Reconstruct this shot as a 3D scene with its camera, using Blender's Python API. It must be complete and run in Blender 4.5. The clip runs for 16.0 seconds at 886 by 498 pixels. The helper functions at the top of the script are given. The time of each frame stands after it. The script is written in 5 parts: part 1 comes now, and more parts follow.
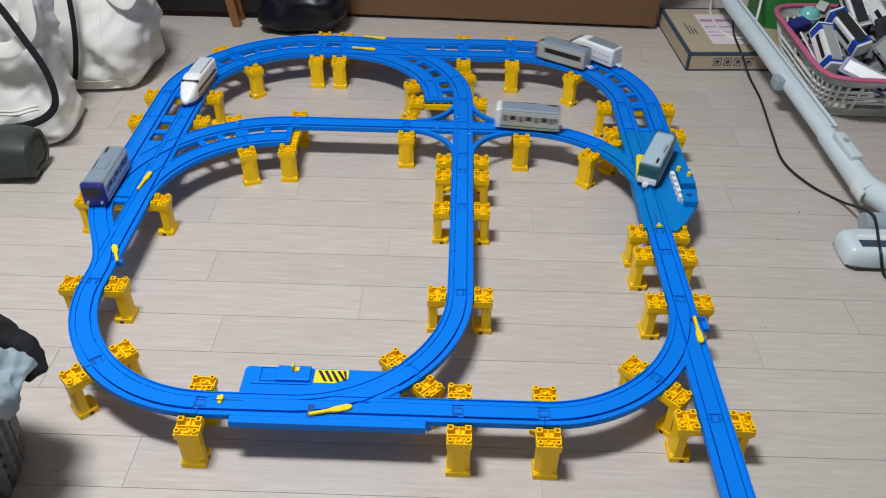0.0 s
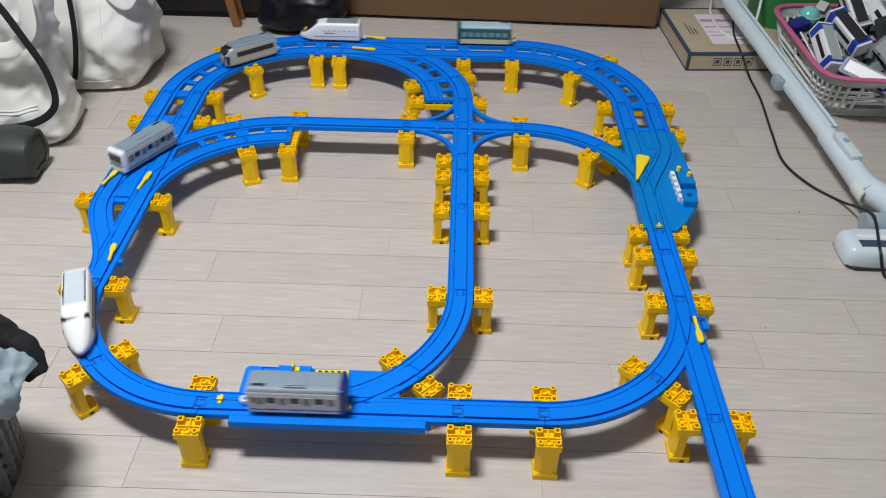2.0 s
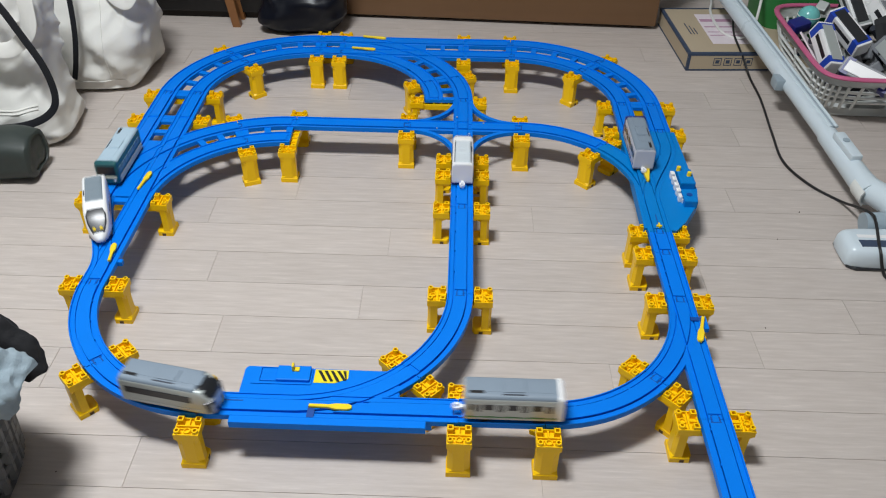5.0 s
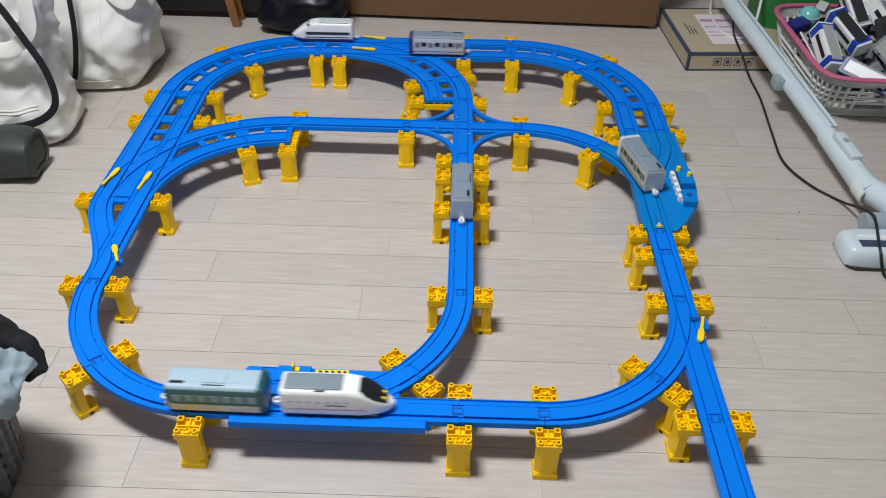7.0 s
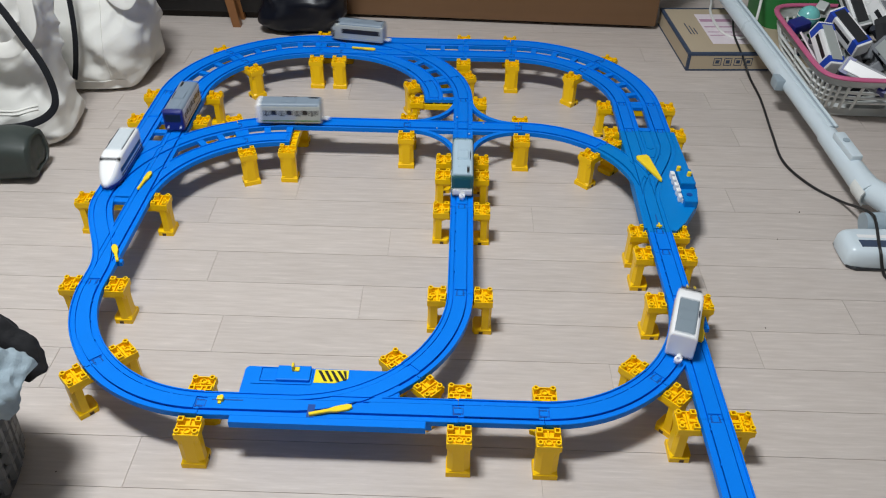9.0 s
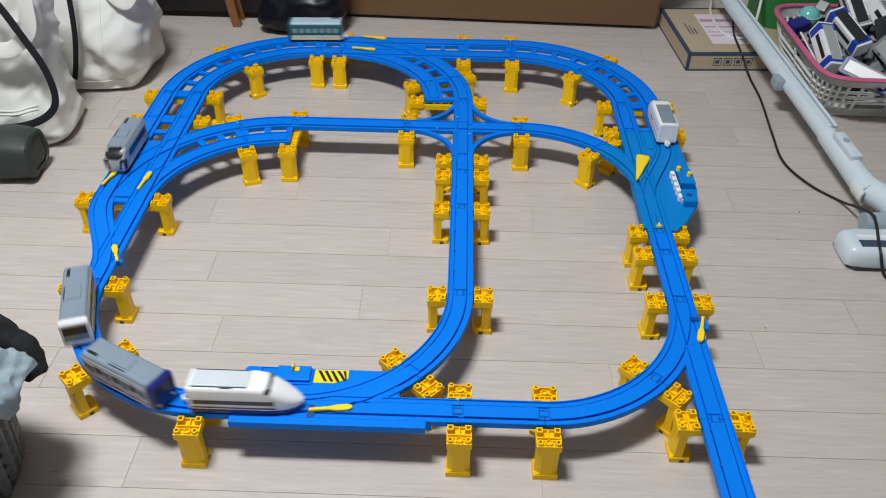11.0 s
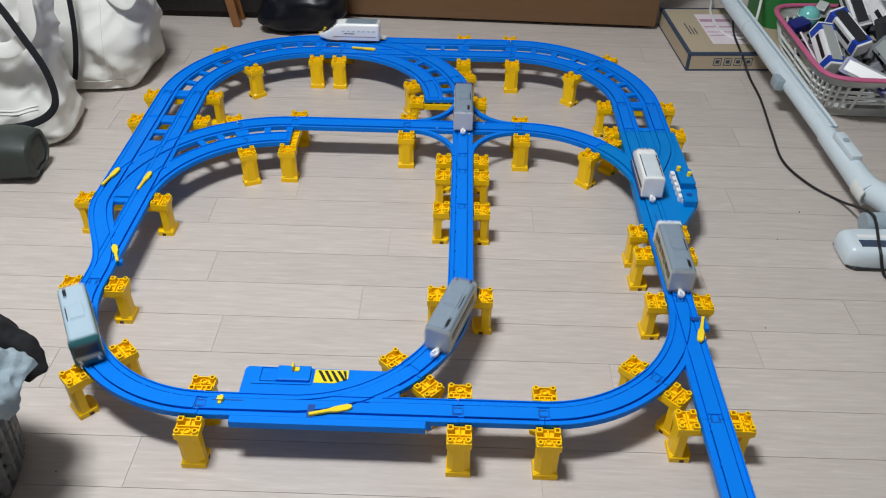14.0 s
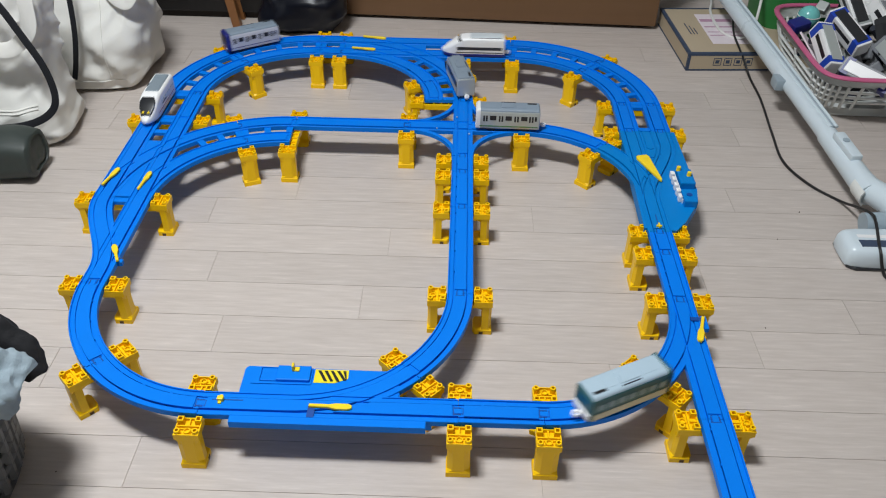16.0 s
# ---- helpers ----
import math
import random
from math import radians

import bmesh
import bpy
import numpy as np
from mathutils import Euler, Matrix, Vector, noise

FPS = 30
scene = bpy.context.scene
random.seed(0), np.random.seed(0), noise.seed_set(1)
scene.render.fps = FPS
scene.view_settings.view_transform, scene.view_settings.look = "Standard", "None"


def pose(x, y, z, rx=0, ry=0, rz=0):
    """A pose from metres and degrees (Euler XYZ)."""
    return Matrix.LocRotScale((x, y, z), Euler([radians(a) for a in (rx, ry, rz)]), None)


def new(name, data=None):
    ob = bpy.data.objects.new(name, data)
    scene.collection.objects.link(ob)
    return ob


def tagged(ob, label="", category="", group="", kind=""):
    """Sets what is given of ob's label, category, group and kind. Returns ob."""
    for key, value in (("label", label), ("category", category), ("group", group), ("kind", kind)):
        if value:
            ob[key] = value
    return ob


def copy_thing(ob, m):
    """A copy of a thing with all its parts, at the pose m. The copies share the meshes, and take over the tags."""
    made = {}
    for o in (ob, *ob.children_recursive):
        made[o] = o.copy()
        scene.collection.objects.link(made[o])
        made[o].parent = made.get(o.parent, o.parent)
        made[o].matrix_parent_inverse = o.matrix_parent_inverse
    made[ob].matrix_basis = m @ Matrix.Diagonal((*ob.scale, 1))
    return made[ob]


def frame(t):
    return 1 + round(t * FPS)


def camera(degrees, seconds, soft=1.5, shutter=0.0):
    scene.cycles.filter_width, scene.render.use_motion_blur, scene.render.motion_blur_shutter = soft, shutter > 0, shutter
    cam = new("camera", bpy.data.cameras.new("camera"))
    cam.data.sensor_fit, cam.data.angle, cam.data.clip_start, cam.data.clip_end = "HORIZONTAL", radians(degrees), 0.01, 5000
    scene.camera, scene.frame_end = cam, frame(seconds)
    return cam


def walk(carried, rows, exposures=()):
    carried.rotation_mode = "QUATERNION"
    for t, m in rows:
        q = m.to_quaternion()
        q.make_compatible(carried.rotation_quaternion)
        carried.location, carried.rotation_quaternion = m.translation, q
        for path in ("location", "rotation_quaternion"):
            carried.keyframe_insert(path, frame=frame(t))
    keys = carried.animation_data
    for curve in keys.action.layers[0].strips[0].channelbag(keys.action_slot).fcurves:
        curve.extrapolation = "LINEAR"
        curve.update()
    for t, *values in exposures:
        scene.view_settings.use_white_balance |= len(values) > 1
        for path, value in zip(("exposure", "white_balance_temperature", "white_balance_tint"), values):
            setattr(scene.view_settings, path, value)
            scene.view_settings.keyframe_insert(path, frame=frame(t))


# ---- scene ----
from mathutils.bvhtree import BVHTree

# ---------------------------------------------------------------- camera
cam = camera(57.49, 16.0, soft=1.12, shutter=0.6)
stand = pose(-0.0132, -0.886, 0.855, 51.574, 0, 0.787) @ pose(0, 0, 0, 0, 0, 1.197)
walk(cam, [(0, stand), (16.0, stand)], exposures=[(0, 0.0), (16.0, 0.0)])

# ---------------------------------------------------------------- light
world = bpy.data.worlds.new("room_air")
scene.world = world
world.use_nodes = True
world.node_tree.nodes["Background"].inputs[0].default_value = (0.9, 0.95, 1.0, 1)
world.node_tree.nodes["Background"].inputs[1].default_value = 0.05
lamp_data = bpy.data.lights.new("ceiling_light_glow", "AREA")
lamp_data.shape, lamp_data.size, lamp_data.size_y, lamp_data.energy = "RECTANGLE", 0.50, 0.26, 56.0
lamp_data.color = (0.955, 1.0, 1.03)
lamp = new("ceiling_light_glow", lamp_data)
lamp.matrix_world = pose(-0.5, -0.25, 2.262)


# ---------------------------------------------------------------- materials
def mat(name, base, rough=0.5, metal=0.0, spread=0.06, scale=30.0, bump=0.1, bump_scale=400.0,
        stretch=(1, 1, 1), coat=0.0, vary=0.0, wear=0.0, transmission=0.0, alpha=1.0, spec=0.5):
    m = bpy.data.materials.new(name)
    m.use_nodes = True
    nt = m.node_tree
    b = nt.nodes["Principled BSDF"]
    b.inputs["Roughness"].default_value = rough
    b.inputs["Metallic"].default_value = metal
    b.inputs["Coat Weight"].default_value = coat
    b.inputs["Specular IOR Level"].default_value = spec
    b.inputs["Transmission Weight"].default_value = transmission
    tc = nt.nodes.new("ShaderNodeTexCoord")
    mp = nt.nodes.new("ShaderNodeMapping")
    mp.inputs["Scale"].default_value = stretch
    nt.links.new(tc.outputs["Object"], mp.inputs[0])
    n1 = nt.nodes.new("ShaderNodeTexNoise")
    n1.inputs["Scale"].default_value = scale
    n1.inputs["Detail"].default_value = 6
    nt.links.new(mp.outputs[0], n1.inputs["Vector"])
    mix = nt.nodes.new("ShaderNodeMix")
    mix.data_type = "RGBA"
    mix.inputs[6].default_value = (*[c * (1 - spread) for c in base], 1)
    mix.inputs[7].default_value = (*[min(1, c * (1 + spread)) for c in base], 1)
    nt.links.new(n1.outputs["Fac"], mix.inputs[0])
    out = mix.outputs[2]
    if vary:
        info = nt.nodes.new("ShaderNodeObjectInfo")
        hsv = nt.nodes.new("ShaderNodeHueSaturation")
        rng = nt.nodes.new("ShaderNodeMapRange")
        rng.inputs[3].default_value, rng.inputs[4].default_value = 1 - vary, 1 + vary
        nt.links.new(info.outputs["Random"], rng.inputs[0])
        nt.links.new(rng.outputs[0], hsv.inputs["Value"])
        nt.links.new(out, hsv.inputs["Color"])
        out = hsv.outputs[0]
    if wear:
        n3 = nt.nodes.new("ShaderNodeTexNoise")
        n3.inputs["Scale"].default_value, n3.inputs["Detail"].default_value = 7.0, 4
        nt.links.new(tc.outputs["Object"], n3.inputs["Vector"])
        rr = nt.nodes.new("ShaderNodeMapRange")
        rr.inputs[3].default_value, rr.inputs[4].default_value = rough - wear, rough + wear
        nt.links.new(n3.outputs["Fac"], rr.inputs[0])
        nt.links.new(rr.outputs[0], b.inputs["Roughness"])
    nt.links.new(out, b.inputs["Base Color"])
    if bump:
        n2 = nt.nodes.new("ShaderNodeTexNoise")
        n2.inputs["Scale"].default_value, n2.inputs["Detail"].default_value = bump_scale, 3
        nt.links.new(mp.outputs[0], n2.inputs["Vector"])
        bp = nt.nodes.new("ShaderNodeBump")
        bp.inputs["Strength"].default_value, bp.inputs["Distance"].default_value = bump, 0.001
        nt.links.new(n2.outputs["Fac"], bp.inputs["Height"])
        nt.links.new(bp.outputs[0], b.inputs["Normal"])
    return m


def plank_material():
    m = mat("floor_laminate", (0.512, 0.455, 0.417), 0.42, spread=0.06, scale=4, stretch=(1.2, 26, 1),
            bump=0.08, bump_scale=30, vary=0.035, wear=0.08)
    nt = m.node_tree
    b = nt.nodes["Principled BSDF"]
    tc = nt.nodes.new("ShaderNodeTexCoord")
    info = nt.nodes.new("ShaderNodeObjectInfo")
    mp = nt.nodes.new("ShaderNodeMapping")
    mp.inputs["Scale"].default_value = (7.5, 80, 1)
    nt.links.new(tc.outputs["Object"], mp.inputs[0])
    add = nt.nodes.new("ShaderNodeVectorMath")
    nt.links.new(mp.outputs[0], add.inputs[0])
    mul = nt.nodes.new("ShaderNodeMath")
    mul.operation = "MULTIPLY"
    mul.inputs[1].default_value = 91.0
    nt.links.new(info.outputs["Random"], mul.inputs[0])
    nt.links.new(mul.outputs[0], add.inputs[1])
    n = nt.nodes.new("ShaderNodeTexNoise")
    n.inputs["Scale"].default_value, n.inputs["Detail"].default_value, n.inputs["Roughness"].default_value = 2.2, 8, 0.62
    nt.links.new(add.outputs[0], n.inputs["Vector"])
    ramp = nt.nodes.new("ShaderNodeValToRGB")
    ramp.color_ramp.elements[0].position, ramp.color_ramp.elements[0].color = 0.30, (0.875, 0.86, 0.85, 1)
    ramp.color_ramp.elements[1].position, ramp.color_ramp.elements[1].color = 0.60, (1, 1, 1, 1)
    pale = ramp.color_ramp.elements.new(0.70)
    pale.color = (1.10, 1.10, 1.10, 1)
    nt.links.new(n.outputs["Fac"], ramp.inputs[0])
    mix = nt.nodes.new("ShaderNodeMix")
    mix.data_type, mix.blend_type = "RGBA", "MULTIPLY"
    mix.inputs[0].default_value = 1.0
    old = b.inputs["Base Color"].links[0].from_socket
    nt.links.new(old, mix.inputs[6])
    nt.links.new(ramp.outputs[0], mix.inputs[7])
    nt.links.new(mix.outputs[2], b.inputs["Base Color"])
    return m


def glow(name, color, strength):
    m = bpy.data.materials.new(name)
    m.use_nodes = True
    b = m.node_tree.nodes["Principled BSDF"]
    b.inputs["Base Color"].default_value = (*color, 1)
    b.inputs["Emission Color"].default_value = (*color, 1)
    b.inputs["Emission Strength"].default_value = strength
    return m


BLUE = mat("rail_blue_plastic", (0.0, 0.175, 0.715), 0.45, spec=0.14, spread=0.05, scale=18, bump=0.05, bump_scale=900, wear=0.08, vary=0.03)
BOXBLUE = mat("unit_blue_plastic", (0.0, 0.185, 0.54), 0.5, spec=0.16, spread=0.06, scale=18, bump=0.06, bump_scale=900, wear=0.07)
YELLOW = mat("pier_yellow_plastic", (0.88, 0.53, 0.0), 0.40, spec=0.3, spread=0.05, scale=25, bump=0.05, bump_scale=700, vary=0.04, wear=0.08)
LEVER = mat("lever_yellow_plastic", (0.86, 0.62, 0.02), 0.36, bump=0.03)
BLACK = mat("black_plastic", (0.012, 0.012, 0.014), 0.4, bump=0.04)
WHITE = mat("white_plastic", (0.80, 0.80, 0.80), 0.35, spread=0.03, bump=0.03, wear=0.06)
PLANK = plank_material()
FLOORBED = mat("floor_joint_filler", (0.42, 0.365, 0.33), 0.8)
WALLPAPER = mat("white_wallpaper", (0.36, 0.36, 0.355), 0.85, spread=0.03, scale=8, bump=0.15, bump_scale=220)
CEILING = mat("ceiling_paper", (0.62, 0.62, 0.61), 0.9, spread=0.02, bump=0.1)
SILVER = mat("train_silver_plastic", (0.44, 0.47, 0.455), 0.38, metal=0.25, spread=0.03, bump=0.03)
ROOFGREY = mat("train_roof_grey", (0.20, 0.25, 0.305), 0.5, spread=0.05, bump=0.05)
ROOFPALE = mat("train_roof_pale_blue_grey", (0.37, 0.48, 0.56), 0.5, spread=0.04, bump=0.05)
GLASSDARK = mat("train_dark_window", (0.012, 0.013, 0.016), 0.30, bump=0.0)
NAVY = mat("train_navy", (0.012, 0.018, 0.16), 0.35, bump=0.03)
TEAL = mat("train_teal", (0.01, 0.085, 0.095), 0.35, bump=0.03)
CREAM = mat("train_cream", (0.62, 0.58, 0.40), 0.4, bump=0.03)
TRAINGREEN = mat("train_green_strip", (0.05, 0.17, 0.05), 0.4, bump=0.03)
CHASSIS = mat("train_chassis_dark", (0.03, 0.035, 0.05), 0.5, bump=0.05)
PINKLINE = mat("train_mauve_line", (0.35, 0.22, 0.28), 0.4, bump=0.0)


# ---------------------------------------------------------------- mesh helpers
def part(name, bm, material, parent, label="", smooth=False):
    me = bpy.data.meshes.new(name)
    bmesh.ops.recalc_face_normals(bm, faces=bm.faces)
    bm.to_mesh(me)
    bm.free()
    me.materials.append(material)
    if smooth:
        for poly in me.polygons:
            poly.use_smooth = True
        me.set_sharp_from_angle(angle=radians(35))
    ob = new(name, me)
    ob.parent = parent
    if label:
        tagged(ob, label)
    return ob


def share(ob, parent, m):
    """Another piece on the same mesh."""
    o = new(ob.name.split(".")[0], ob.data)
    o.parent = parent
    o.matrix_basis = m
    return o


def box(bm, x0, x1, y0, y1, z0, z1, bev=0.0, m=None):
    made = bmesh.ops.create_cube(bm, size=1)["verts"]
    for v in made:
        v.co = Vector(((x0 + x1) / 2 + v.co.x * (x1 - x0), (y0 + y1) / 2 + v.co.y * (y1 - y0), (z0 + z1) / 2 + v.co.z * (z1 - z0)))
    if bev:
        edges = list({e for v in made for e in v.link_edges})
        res = bmesh.ops.bevel(bm, geom=edges, offset=bev, segments=2, affect="EDGES", profile=0.6)
        made = list({v for f in res["faces"] for v in f.verts} | {v for v in made if v.is_valid})
    if m is not None:
        bmesh.ops.transform(bm, matrix=m, verts=[v for v in made if v.is_valid])
    return bm


def boxed(*a, **k):
    return box(bmesh.new(), *a, **k)


def rod(bm, a, b, r, r2=None, n=16):
    a, b = Vector(a), Vector(b)
    d = b - a
    m = Matrix.Translation((a + b) / 2) @ d.to_track_quat("Z", "Y").to_matrix().to_4x4()
    bmesh.ops.create_cone(bm, cap_ends=True, segments=n, radius1=r, radius2=r if r2 is None else r2, depth=d.length, matrix=m)
    return bm


def loft(bm, rings, cap=True):
    """Joins rings of equally many points."""
    vs = [[bm.verts.new(p) for p in ring] for ring in rings]
    n = len(vs[0])
    for a, b in zip(vs, vs[1:]):
        for i in range(n):
            bm.faces.new((a[i], a[(i + 1) % n], b[(i + 1) % n], b[i]))
    if cap:
        bm.faces.new(vs[0])
        bm.faces.new(vs[-1])
    return bm


def rounded(hw, z0, z1, r, n=5, rb=None):
    """A rounded rectangle of half width hw from z0 to z1, as (u, z) points."""
    rb = r if rb is None else rb
    pts = []
    for cx, cz, rad, a0 in ((hw - rb, z0 + rb, rb, -90), (hw - r, z1 - r, r, 0), (-hw + r, z1 - r, r, 90), (-hw + rb, z0 + rb, rb, 180)):
        for i in range(n):
            a = radians(a0 + 90 * i / (n - 1))
            pts.append((cx + rad * math.cos(a), cz + rad * math.sin(a)))
    return pts


def tube(bm, pts, r, n=8, flat=1.0, up=(0, 0, 1)):
    """A round or flattened cord through 3D points."""
    pts = [Vector(p) for p in pts]
    rings = []
    for i, p in enumerate(pts):
        d = (pts[min(i + 1, len(pts) - 1)] - pts[max(i - 1, 0)]).normalized()
        s = d.cross(Vector(up))
        s = s.normalized() if s.length > 1e-4 else Vector((1, 0, 0))
        w = s.cross(d)
        rings.append([p + s * (r * math.cos(2 * math.pi * k / n)) + w * (r * flat * math.sin(2 * math.pi * k / n)) for k in range(n)])
    return loft(bm, rings)


def smoothed(pts, steps=6):
    """A soft curve through the points."""
    P = [Vector(p) for p in pts]
    out = []
    for i in range(len(P) - 1):
        p0, p1, p2, p3 = P[max(i - 1, 0)], P[i], P[i + 1], P[min(i + 2, len(P) - 1)]
        for k in range(steps):
            t = k / steps
            out.append(0.5 * ((2 * p1) + (p2 - p0) * t + (2 * p0 - 5 * p1 + 4 * p2 - p3) * t * t + (3 * p1 - p0 - 3 * p2 + p3) * t ** 3))
    out.append(P[-1])
    return out


def rumple(bm, size, amount, seed=0.0, size2=0.0, amount2=0.0):
    bm.normal_update()
    for v in bm.verts:
        q = v.co / size + Vector((seed, seed * 2, -seed))
        d = noise.noise(q) * amount
        if amount2:
            d += noise.noise(v.co / size2 + Vector((seed, 1, seed))) * amount2
        v.co += v.normal * d
    return bm


# ---------------------------------------------------------------- plan of the toy railway
TOP = 0.070      # height of the running surface over the floor
G = 0.216        # length of a straight rail and radius of a curve
OUT = 0.276      # radius of the outer track of a double curve


def lay(x, y):
    """The layout as it lies: the plan with its small slack in the joints."""
    rise = max(0.0, (y - 0.6) / 0.27)
    return (x + 0.0013 - 0.0039 * x + 0.0019 * y - 0.0113 * x * x + 0.006 * x * y - 0.0026 * y * y,
            y + 0.0021 + 0.0008 * x + 0.0205 * y + 0.0032 * x * x + 0.0058 * x * y - 0.0382 * y * y + 0.012 * rise * rise)


def line(x0, y0, x1, y1):
    n = max(2, int(math.hypot(x1 - x0, y1 - y0) / 0.018) + 1)
    return [(x0 + (x1 - x0) * i / n, y0 + (y1 - y0) * i / n) for i in range(n + 1)]


def arc(cx, cy, r, a, b):
    n = max(3, int(abs(b - a) / 3.75))
    return [(cx + r * math.cos(radians(a + (b - a) * i / n)), cy + r * math.sin(radians(a + (b - a) * i / n))) for i in range(n + 1)]


def ess(x0, y0, x1, y1, n=20):
    out = []
    for i in range(n + 1):
        t = i / n
        out.append((x0 + (x1 - x0) * t * t * (3 - 2 * t), y0 + (y1 - y0) * t))
    return out


def pin(x, y, deg):
    """A pose on the running surface at a place of the plan."""
    a, b = lay(x, y), lay(x + 0.02 * math.cos(radians(deg)), y + 0.02 * math.sin(radians(deg)))
    return pose(a[0], a[1], TOP, 0, 0, math.degrees(math.atan2(b[1] - a[1], b[0] - a[0])))


LANE, HALF, DEEP = 0.0130, 0.0040, 0.0019     # middle, half width and depth of a wheel lane
SIDE, SLIM, SUNK = 0.0099, 0.0010, 0.0048      # the narrow flange groove on its inner side
RAIL = [(-0.019, -0.0085), (-0.019, 0.0004), (-0.0186, 0.0008), (-0.0173, 0.0008), (-0.0170, 0.0), (-0.0170, -DEEP)]
for side in (-1, 1):
    RAIL += [(side * SIDE - SLIM, -DEEP), (side * SIDE - SLIM, -SUNK), (side * SIDE + SLIM, -SUNK), (side * SIDE + SLIM, -DEEP)]
RAIL += [(0.0170, -DEEP), (0.0170, 0.0), (0.0173, 0.0008), (0.0186, 0.0008), (0.019, 0.0004), (0.019, -0.0085)]
MIDDLE = [(-0.0089, -0.007), (-0.0089, -0.0003), (-0.0087, 0.0), (0.0087, 0.0), (0.0089, -0.0003), (0.0089, -0.007)]


def sweep(bm, path, profile, trim=0.0, z=TOP, warp=True):
    pts = [Vector(lay(*p)) if warp else Vector(p) for p in path]
    if trim:
        pts[0] = pts[0] + (pts[1] - pts[0]).normalized() * trim
        pts[-1] = pts[-1] + (pts[-2] - pts[-1]).normalized() * trim
    rings = []
    for i, p in enumerate(pts):
        d = (pts[min(i + 1, len(pts) - 1)] - pts[max(i - 1, 0)]).normalized()
        s = Vector((d.y, -d.x))
        rings.append([(p.x + s.x * u, p.y + s.y * u, z + w) for u, w in profile])
    return loft(bm, rings)


def plate(bm, outline, z0, z1, warp=True):
    pts = [lay(*p) if warp else p for p in outline]
    return loft(bm, [[(x, y, z0) for x, y in pts], [(x, y, z1) for x, y in pts]])


def carve(solids, cuts):
    """Joins solids and takes the cuts out of them; gives one bmesh."""
    def temp(bm):
        bmesh.ops.recalc_face_normals(bm, faces=bm.faces)
        me = bpy.data.meshes.new("t")
        bm.to_mesh(me)
        bm.free()
        return new("t", me)
    obs = [temp(b) for b in solids]
    base = obs[0]
    extra = obs[1:] + [temp(c) for c in cuts]
    for i, o in enumerate(extra):
        md = base.modifiers.new("b", "BOOLEAN")
        md.operation = "UNION" if i < len(obs) - 1 else "DIFFERENCE"
        md.solver, md.object = "EXACT", o
    me = bpy.data.meshes.new_from_object(base.evaluated_get(bpy.context.evaluated_depsgraph_get()))
    bm = bmesh.new()
    bm.from_mesh(me)
    bpy.data.meshes.remove(me)
    for o in [base] + extra:
        data = o.data
        bpy.data.objects.remove(o)
        bpy.data.meshes.remove(data)
    return bm


SLAB = [(-0.019, -0.0085), (-0.019, -0.0006), (-0.0184, 0.0), (0.0184, 0.0), (0.019, -0.0006), (0.019, -0.0085)]


def cutter(path, u, deep=DEEP, half=HALF):
    return sweep(bmesh.new(), path, [(u - half, -deep), (u - half, 0.004), (u + half, 0.004), (u + half, -deep)])


def lane_cutter(path, s):
    """Cuts a wheel lane with its flange groove on one side of a rail."""
    a, b, c = s * (SIDE - SLIM), s * (SIDE + SLIM), s * (LANE + HALF)
    return sweep(bmesh.new(), path, [(a, -SUNK), (a, 0.004), (c, 0.004), (c, -DEEP), (b, -DEEP), (b, -SUNK)])


def merged(paths, extra=(), cuts=(), ends=()):
    """Rails that run into one another: slabs with their wheel lanes cut in, and sunk coupling ends."""
    solids = [sweep(bmesh.new(), p, SLAB, trim=0.00015) for p in paths] + list(extra)
    sunk = [boxed(-0.0075, 0.001, -0.0085, 0.0085, -DEEP + 0.0001, 0.004, m=pin(*e)) for e in ends]
    return carve(solids, [lane_cutter(p, s) for p in paths for s in (-1, 1)] + sunk + list(cuts))


COUPLED = set()


def joint_marks(parent, ends):
    """The coupling tongue at the end of a rail; dark slabs beside it paint the small pockets' shade."""
    for x, y, deg in ends:
        spot = (round(x, 2), round(y, 2))
        if spot in COUPLED:
            continue
        COUPLED.add(spot)
        at = pin(x, y, deg)
        part("coupling_tongue", boxed(-0.0050, 0.0060, -0.0036, 0.0036, -0.0040, -0.0009, bev=0.0005, m=at), BLUE, parent)
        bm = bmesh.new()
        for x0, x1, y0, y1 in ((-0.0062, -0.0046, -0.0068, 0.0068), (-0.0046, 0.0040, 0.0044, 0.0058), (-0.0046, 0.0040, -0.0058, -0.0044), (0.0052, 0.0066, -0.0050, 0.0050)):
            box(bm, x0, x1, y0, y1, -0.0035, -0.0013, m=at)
        part("coupling_pocket", bm, DEEPBLUE, parent)


# rail blue darkened to paint the shade in recesses; also colours the dial
DEEPBLUE = mat("coupling_blue_plastic", (0.0, 0.055, 0.28), 0.5, bump=0.0)


def rail_mesh(path):
    bm = sweep(bmesh.new(), path, RAIL, trim=0.00025)
    return sweep(bm, path, MIDDLE, trim=0.0072)


